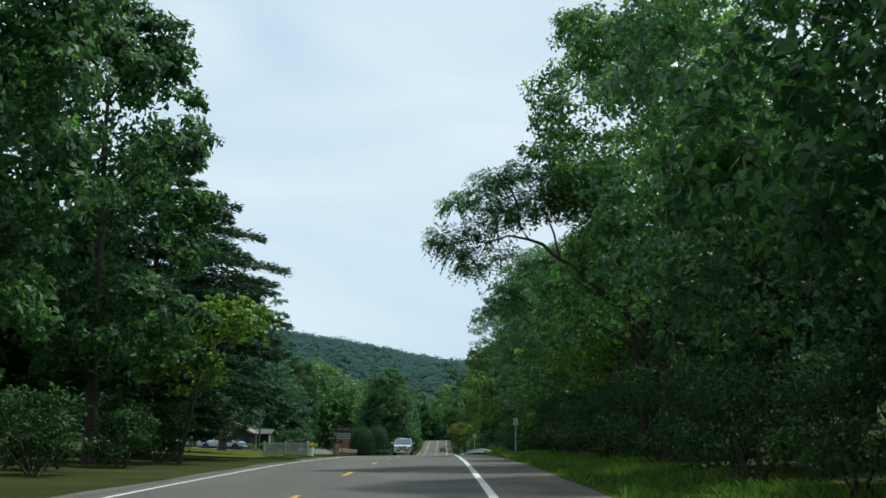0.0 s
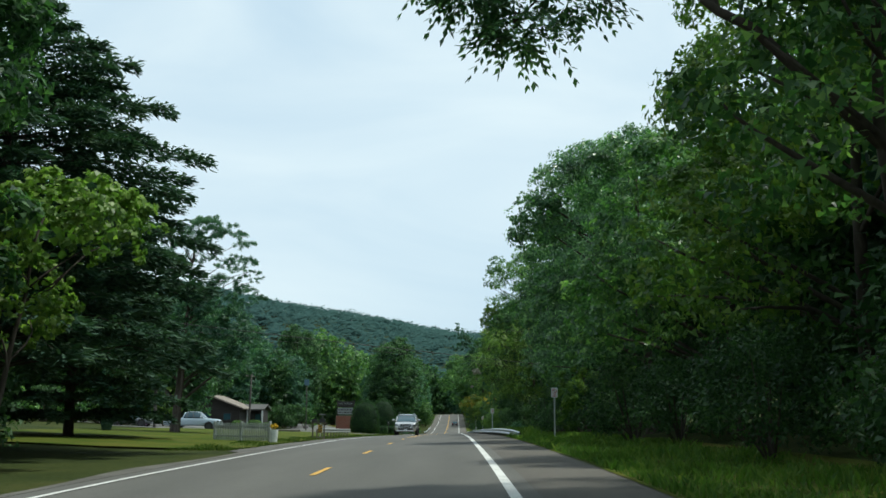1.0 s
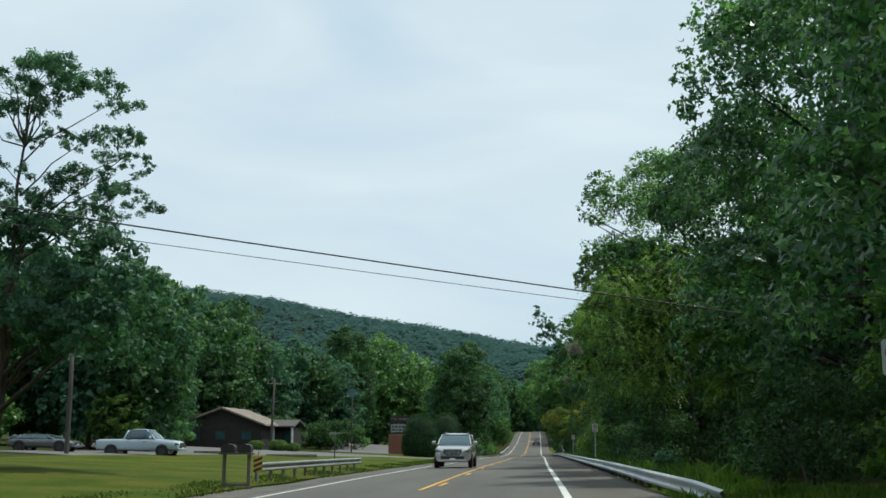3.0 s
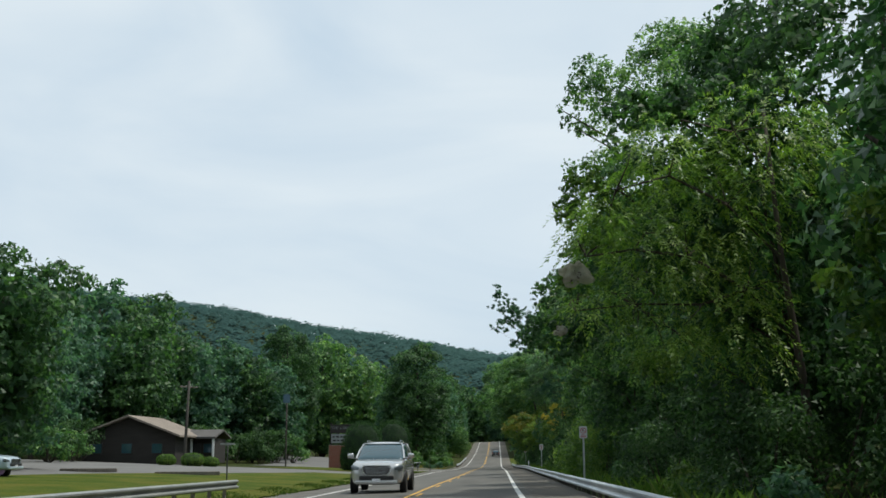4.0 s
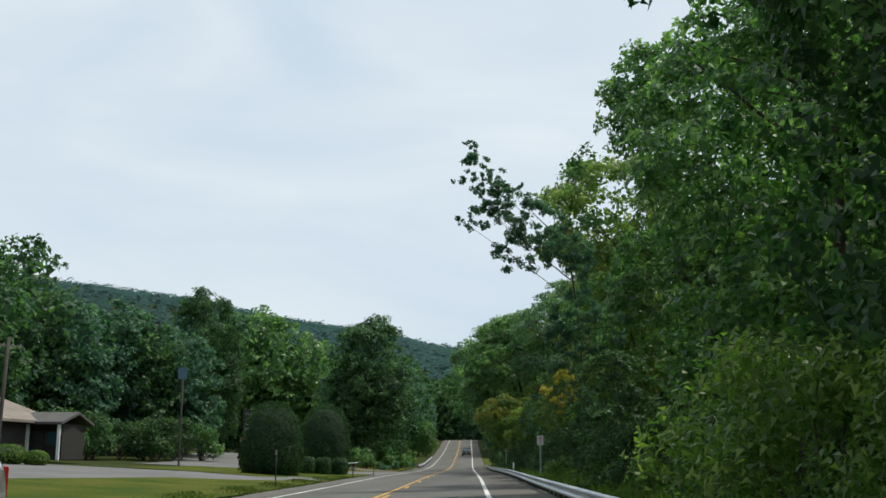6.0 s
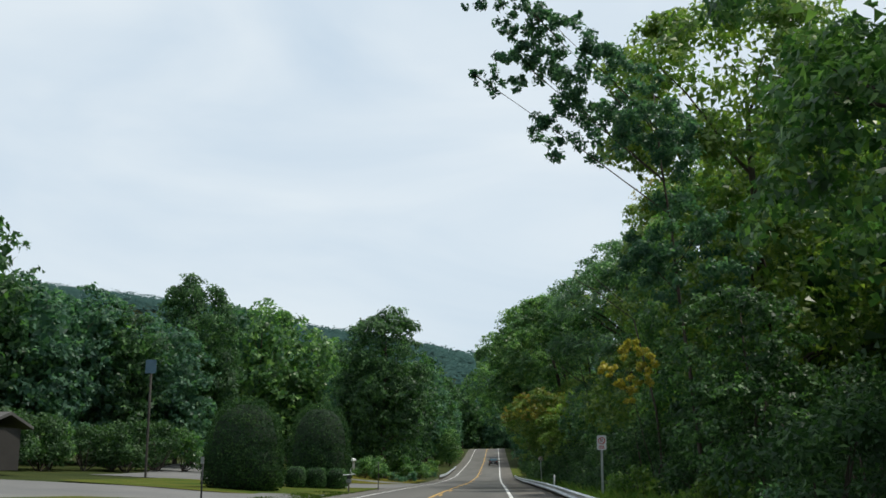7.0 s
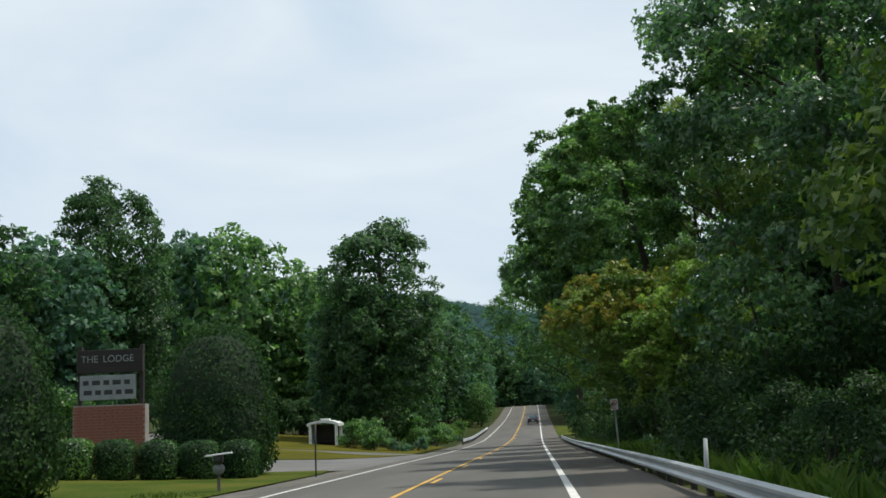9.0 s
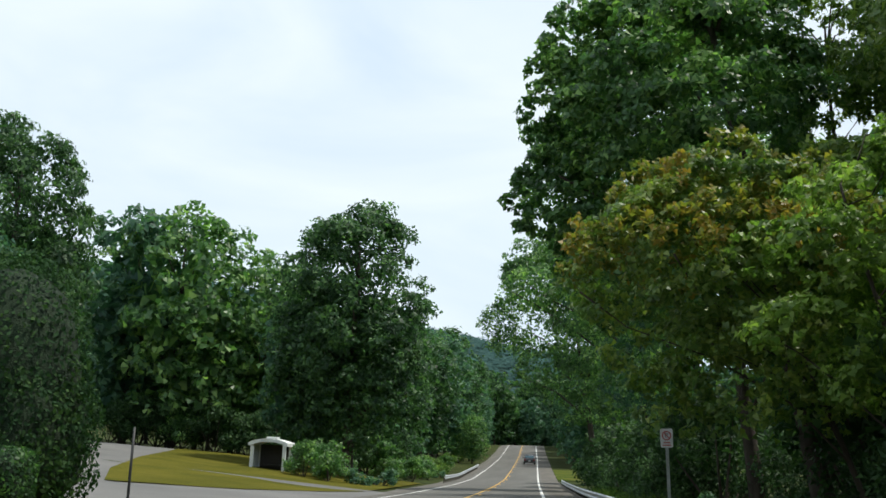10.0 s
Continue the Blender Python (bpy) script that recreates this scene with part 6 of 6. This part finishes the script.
def leafy_solid(name, x, y, ells, n, size, mat, label, cat, group="", core=True):
    """A clipped evergreen: a dense skin of small leaves over a closed dark core."""
    gz = float(ground_z(x, y))
    ob = empty(name, (x, y, gz))
    q = []
    for ex, ey, ez, rx, ry, rz, power in ells:
        m = int(n / len(ells))
        u = unit(m)
        k = (np.abs(u) ** power).sum(1) ** (-1 / power)
        p = u * k[:, None] * [rx, ry, rz] * (0.86 + 0.14 * RNG.random((m, 1))) + [ex, ey, ez]
        p[:, 2] = np.maximum(p[:, 2], 0.02)
        p += 0.12 * np.stack([np.sin(p[:, 2] * 5 + p[:, 1] * 3), np.sin(p[:, 2] * 4 + p[:, 0] * 3), 0 * p[:, 0]], -1) * rx * 0.2
        nor = u + 0.6 * RNG.normal(size=(m, 3))
        nor /= np.linalg.norm(nor, axis=1, keepdims=True)
        a = np.cross(nor, RNG.normal(size=(m, 3))) + [0, 0, 0.35]
        a /= np.linalg.norm(a, axis=1, keepdims=True)
        b = np.cross(nor, a)
        s = size * (0.6 + 0.8 * RNG.random((m, 1)))
        q.append(np.stack([p - a * s * 0.5, p + b * s * 0.3, p + a * s * 0.5, p - b * s * 0.3], 1))
    part("leaves", quads_mesh("leaves", np.concatenate(q), mat), None, ob)
    # added closed core, near black to stand for the shade between leaves
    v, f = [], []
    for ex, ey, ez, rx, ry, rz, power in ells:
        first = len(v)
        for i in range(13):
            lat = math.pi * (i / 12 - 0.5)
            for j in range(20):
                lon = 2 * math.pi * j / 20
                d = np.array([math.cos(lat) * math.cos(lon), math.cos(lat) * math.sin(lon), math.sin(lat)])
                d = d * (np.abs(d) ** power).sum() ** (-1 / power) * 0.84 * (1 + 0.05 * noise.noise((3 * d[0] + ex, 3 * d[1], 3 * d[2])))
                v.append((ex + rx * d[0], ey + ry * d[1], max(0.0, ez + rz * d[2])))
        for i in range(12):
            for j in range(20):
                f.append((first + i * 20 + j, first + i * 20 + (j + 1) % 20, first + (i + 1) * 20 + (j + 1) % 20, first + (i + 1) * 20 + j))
    part("inner_growth", mesh_from("inner_growth", v, f, M_SHADE_CORE, True), None, ob)
    v, f = [], []
    for ex, ey, ez, rx, ry, rz, power in ells:
        tube(v, f, [(ex, ey, -0.2), (ex, ey, ez), (ex, ey, ez + rz * 0.7)], [0.12, 0.08, 0.03], 6)
    part("stem", mesh_from("stem", v, f, M_BARK), None, ob)
    tagged(ob, label, cat, group)
    return ob


leafy_solid("arborvitae", -11.7, 214.5, [(0, 0, 2.6, 2.25, 2.1, 3.6, 2.4), (0, 0, 1.6, 2.3, 2.15, 1.8, 4.0)], 20000, 0.13, M_HEDGE, "tall dense arborvitae clipped to a dome beside the sign", "hedge", "hedges")
leafy_solid("arborvitae", -13.4, 197.6, [(0, 0, 2.2, 2.3, 1.7, 3.2, 2.2), (0, 0, 1.3, 2.35, 1.75, 1.5, 4.0)], 20000, 0.13, M_HEDGE, "broad dark arborvitae clipped to a dome", "hedge", "hedges")
for i in range(5):
    leafy_solid("box_hedge", -15.2 + 1.3 * i, 208.6 + 0.75 * i, [(0, 0, 0.7, 0.70, 0.7, 0.76, 4.0)], 3400, 0.10, M_LEAF_DARK if i else M_LEAF, "square clipped green hedge in front of the sign", "hedge", "hedges")
leafy_solid("cone_shrub", -21.2, 91.5, [(0, 0, 0.5, 0.35, 0.35, 0.75, 2.0)], 1800, 0.10, M_NEEDLE, "small dark conical shrub on the lawn", "shrub")
for x, y, s in ((-29.2, 188.5, 1.2), (-27.6, 189.2, 0.9), (-31.6, 187.6, 1.0)):
    leafy_solid("garden_shrub", x, y, [(0, 0, 0.5 * s, 1.0 * s, 0.9 * s, 0.6 * s, 2.2)], 2200, 0.13, M_LEAF_BRIGHT, "low light green garden shrub by the building", "shrub", "garden shrubs")


def brick_wall(parent, cx, y, z0, w, h, depth):
    """A brick plinth: mortar core with single bricks proud of it on the face."""
    bm = bmesh.new()
    box(bm, (cx, y + depth / 2, z0 + h / 2), (w, depth, h))
    wall_ob = part("plinth", bm, M_MORTAR, parent, "mortared brick plinth")
    bm = bmesh.new()
    box(bm, (0, 0, 0), (0.292, 0.05, 0.122), 0.006)
    brick_me = bpy.data.meshes.new("brick")
    bm.to_mesh(brick_me)
    bm.free()
    brick_me.materials.append(M_BRICK)
    rows_, cols = int(h / 0.14), int(w / 0.31)
    for r_ in range(rows_):
        for c_ in range(cols):
            b_ = new("brick", brick_me)
            b_.parent = wall_ob
            b_.location = (cx - w / 2 + 0.155 + 0.31 * c_ + (0.08 if r_ % 2 else -0.0), y - 0.012 + random.uniform(-0.004, 0.004), z0 + 0.07 + 0.14 * r_)
    return wall_ob


# white plastic dimmed to grey, haze over the sign put into its colour
M_HAZED_WHITE = mottled("hazed_white_plastic", [(0.18, 0.20, 0.20), (0.26, 0.28, 0.28)], (2, 20), 0.6, 0.1, 0.003)


def lodge_sign(x, y):
    gz = float(ground_z(x, y))
    ob = empty("lodge_sign", (x, y, gz))
    brick_wall(ob, 0, 0, -0.1, 3.5, 3.0, 0.5)
    for d in (-1.5, 1.5):
        bm = bmesh.new()
        box(bm, (d, 0.25, 3.9), (0.2, 0.2, 3.6), 0.02)
        part("post", bm, M_SIDING, ob)
    bm = bmesh.new()
    box(bm, (0, 0.12, 4.95), (3.2, 0.16, 1.1), 0.02)
    top = part("name_board", bm, M_SIDING, ob, "dark name board")
    letters(top, "THE", (-0.98, 0.035, 5.05), 0.46, M_HAZED_WHITE)
    letters(top, "LODGE", (0.42, 0.035, 5.05), 0.46, M_HAZED_WHITE)
    bm = bmesh.new()
    box(bm, (-0.1, 0.12, 3.72), (2.7, 0.18, 1.15), 0.02)
    low = part("letter_board", bm, M_HAZED_WHITE, ob, "white changeable letter board")
    for r_ in range(2):
        for c_ in range(5):
            bm = bmesh.new()
            box(bm, (-1.15 + 0.5 * c_ + 0.1 * (r_ % 2), 0.026, 3.95 - 0.46 * r_), (0.28 + 0.12 * ((c_ * 7 + r_) % 2), 0.008, 0.22))
            part("writing_bar", bm, M_BLACK, low)
    tagged(ob, "dark lodge name sign over a white board on brick", "sign")


lodge_sign(-18.9, 221.5)




def garden_shed(x, y):
    gz = float(ground_z(x, y))
    ob = empty("garden_shelter", (x, y, gz), -6)
    for d in (-1.42, 1.42):
        for yy in (-0.85, 0.85):
            bm = bmesh.new()
            box(bm, (d, yy, 1.05), (0.30, 0.16, 2.2), 0.02)
            part("post", bm, M_WHITE_PAINT, ob, "white painted post")
    # back wall and bench in dark siding put the shelter's inner shade into colour
    bm = bmesh.new()
    box(bm, (0, 0.8, 1.05), (2.5, 0.08, 2.1), 0.01)
    part("back_wall", bm, M_SIDING, ob, "board back wall darkened in colour for the shaded inside")
    bm = bmesh.new()
    box(bm, (-1.42, 0, 1.05), (0.10, 1.5, 2.1), 0.01)
    part("side_wall", bm, M_SHED_GREY, ob, "pale grey side wall")
    v, f = [], []
    outer = [(-1.72, 1.98), (-1.72, 2.26), (-1.3, 2.42), (-0.7, 2.56), (0, 2.62), (0.7, 2.56), (1.3, 2.42), (1.72, 2.26), (1.72, 1.98)]
    inner = [(1.55, 1.98), (1.2, 2.16), (0.7, 2.28), (0, 2.33), (-0.7, 2.28), (-1.2, 2.16), (-1.55, 1.98)]
    pts = outer + inner
    for yy in (-1.05, 1.05):
        v += [(a, yy, b) for a, b in pts]
    n = len(pts)
    f = [tuple(range(n)), tuple(reversed(range(n, 2 * n)))] + [(i, i + n, (i + 1) % n + n, (i + 1) % n) for i in range(n)]
    part("roof", mesh_from("roof", v, f, M_WHITE_PAINT), None, ob, "low arched white roof")
    bm = bmesh.new()
    box(bm, (0.1, -0.1, 2.68), (0.9, 0.8, 0.16), 0.03)
    part("ridge_vent", bm, M_WHITE_PAINT, ob)
    bm = bmesh.new()
    box(bm, (-0.1, 0.25, 0.42), (1.7, 0.5, 0.08), 0.02)
    part("bench", bm, M_SIDING, ob, "bench inside, darkened in colour like the back wall")
    ob.scale = (0.82, 0.82, 0.82)
    tagged(ob, "small white open garden shelter with arched roof", "shed")


garden_shed(-17.2, 266.5)


# ---------------------------------------------------------------- left: the lodge building
def lodge_building():
    x0, y0 = -37.5, 194.0
    gz = float(ground_z(x0, y0))
    ob = empty("lodge_building", (x0, y0, gz), 0)
    # main part: a gable towards the lot, its ridge running back
    v = [(-4.9, 0, -0.2), (4.9, 0, -0.2), (4.9, 0, 2.8), (0, 0, 4.65), (-4.9, 0, 2.8)]
    v += [(a, 11.0, c) for a, b_, c in v]
    f = [(0, 1, 2, 3, 4), (9, 8, 7, 6, 5), (1, 6, 7, 2), (0, 4, 9, 5), (2, 7, 8, 3), (3, 8, 9, 4)]
    part("wall", mesh_from("wall", v, f, M_SIDING), None, ob, "dark stained board wall")
    for sgn in (-1, 1):
        v = [(0, -0.9, 4.95), (sgn * 5.6, -0.9, 2.85), (sgn * 5.6, 11.6, 2.85), (0, 11.6, 4.95)]
        v += [(a, b_, c - 0.2) for a, b_, c in v]
        f = [(0, 1, 2, 3), (7, 6, 5, 4), (0, 4, 5, 1), (1, 5, 6, 2), (2, 6, 7, 3), (3, 7, 4, 0)]
        part("roof", mesh_from("roof", v, f, M_ROOF), None, ob, "light brown shingle roof slope")
    bm = bmesh.new()
    box(bm, (6.0, 9.4, 1.25), (2.6, 5.0, 2.7))
    part("wall", bm, M_SIDING, ob, "dark stained board wall")
    v = [(4.0, 5.6, 2.75), (7.7, 5.6, 2.75), (7.7, 9.4, 3.6), (4.0, 9.4, 3.6), (7.7, 13.0, 2.75), (4.0, 13.0, 2.75)]
    v += [(a, b_, c - 0.2) for a, b_, c in v]
    f = [(0, 1, 2, 3), (3, 2, 4, 5), (7, 6, 9, 8), (8, 9, 11, 10), (0, 6, 7, 1), (4, 10, 11, 5), (1, 7, 8, 2), (2, 8, 10, 4), (0, 3, 9, 6), (3, 5, 11, 9)]
    part("roof", mesh_from("roof", v, f, M_DARK_ROOF), None, ob, "darker low shingle roof")
    for px_ in (7.4, 5.0):
        bm = bmesh.new()
        box(bm, (px_, 5.9, 1.2), (0.22, 0.22, 2.7), 0.02)
        part("porch_post", bm, M_WHITE_PAINT, ob, "white porch post")
    for k in range(3):
        wx = -3.4 + 3.2 * k
        bm = bmesh.new()
        box(bm, (wx, -0.03, 1.5), (1.2, 0.1, 1.1), 0.01)
        win = part("window", bm, M_DARK, ob, "dark framed window")
        bm = bmesh.new()
        box(bm, (wx, -0.09, 1.5), (1.04, 0.02, 0.94))
        part("pane", bm, M_GLASS, win)
    bm = bmesh.new()
    box(bm, (5.3, 6.86, 1.0), (1.0, 0.08, 2.05), 0.01)
    part("door", bm, M_DARK, ob, "dark door")
    for k in range(1):
        bm = bmesh.new()
        box(bm, (6.6 + 1.6 * k, 6.86, 1.5), (1.1, 0.08, 1.1), 0.01)
        win = part("window", bm, M_DARK, ob)
        bm = bmesh.new()
        box(bm, (6.6 + 1.6 * k, 6.81, 1.5), (0.94, 0.02, 0.94))
        part("pane", bm, M_GLASS, win)
    tagged(ob, "low dark board lodge with brown gabled shingle roofs", "building")


lodge_building()


def parking_block(x, y, n, rz):
    gz = float(ground_z(x, y))
    ob = empty("parking_block", (x, y, gz), rz)
    bm = bmesh.new()
    box(bm, (0, 0, 0.12), (n, 0.22, 0.24), 0.03)
    part("beam", bm, M_WOOD_POST, ob)
    tagged(ob, "low dark timber beam edging the parking lot", "parking block", "parking blocks")


parking_block(-19.0, 150.0, 4.2, 4)
parking_block(-24.8, 148.0, 3.6, 4)

# ---------------------------------------------------------------- grass blades
def blades(x0, x1, y0, y1, n, h, mat, name, label, falloff=True):
    x = RNG.uniform(0, 1, n)
    y = RNG.uniform(y0, y1, n)
    x = edge_x(y) + x0 + (x1 - x0) * x
    z = ground_z(x, y)
    hh = h * (0.35 + 0.9 * RNG.random(n)) * (0.6 + 0.8 * (np.sin(x * 2.1 + y * 0.7) * 0.5 + 0.5))
    d = RNG.normal(size=(n, 2)) * 0.35
    w = 0.012 + 0.012 * RNG.random(n)
    ang = RNG.uniform(0, 6.28, n)
    b = np.stack([np.cos(ang) * w, np.sin(ang) * w, 0 * w], -1)
    p = np.stack([x, y, z], -1)
    mid = p + np.stack([d[:, 0] * hh * 0.3, d[:, 1] * hh * 0.3, hh * 0.6], -1)
    tip = p + np.stack([d[:, 0] * hh, d[:, 1] * hh, hh], -1)
    ob = new(name, quads_mesh(name, np.stack([p - b, p + b, mid + b * 0.7, tip], 1), mat))
    tagged(ob, label, "grass", kind="stuff")


blades(2.1, 5.6, 6, 84, 32000, 0.17, M_GRASS, "verge_grass", "uneven green grass and weeds along the verge")
blades(2.5, 4.6, 84, 250, 30000, 0.40, M_GRASS, "rail_grass", "tall weedy grass behind the guardrail")
M_GRASS_DULL = foliage("dull_grass_blade", [(0.035, 0.070, 0.012), (0.062, 0.105, 0.018), (0.11, 0.125, 0.032)], 0.7, 0.3, 0.1)
blades(-11.5, -8.9, 60, 200, 20000, 0.11, M_GRASS_DULL, "lawn_edge_grass", "short ragged grass at the lawn's edge")
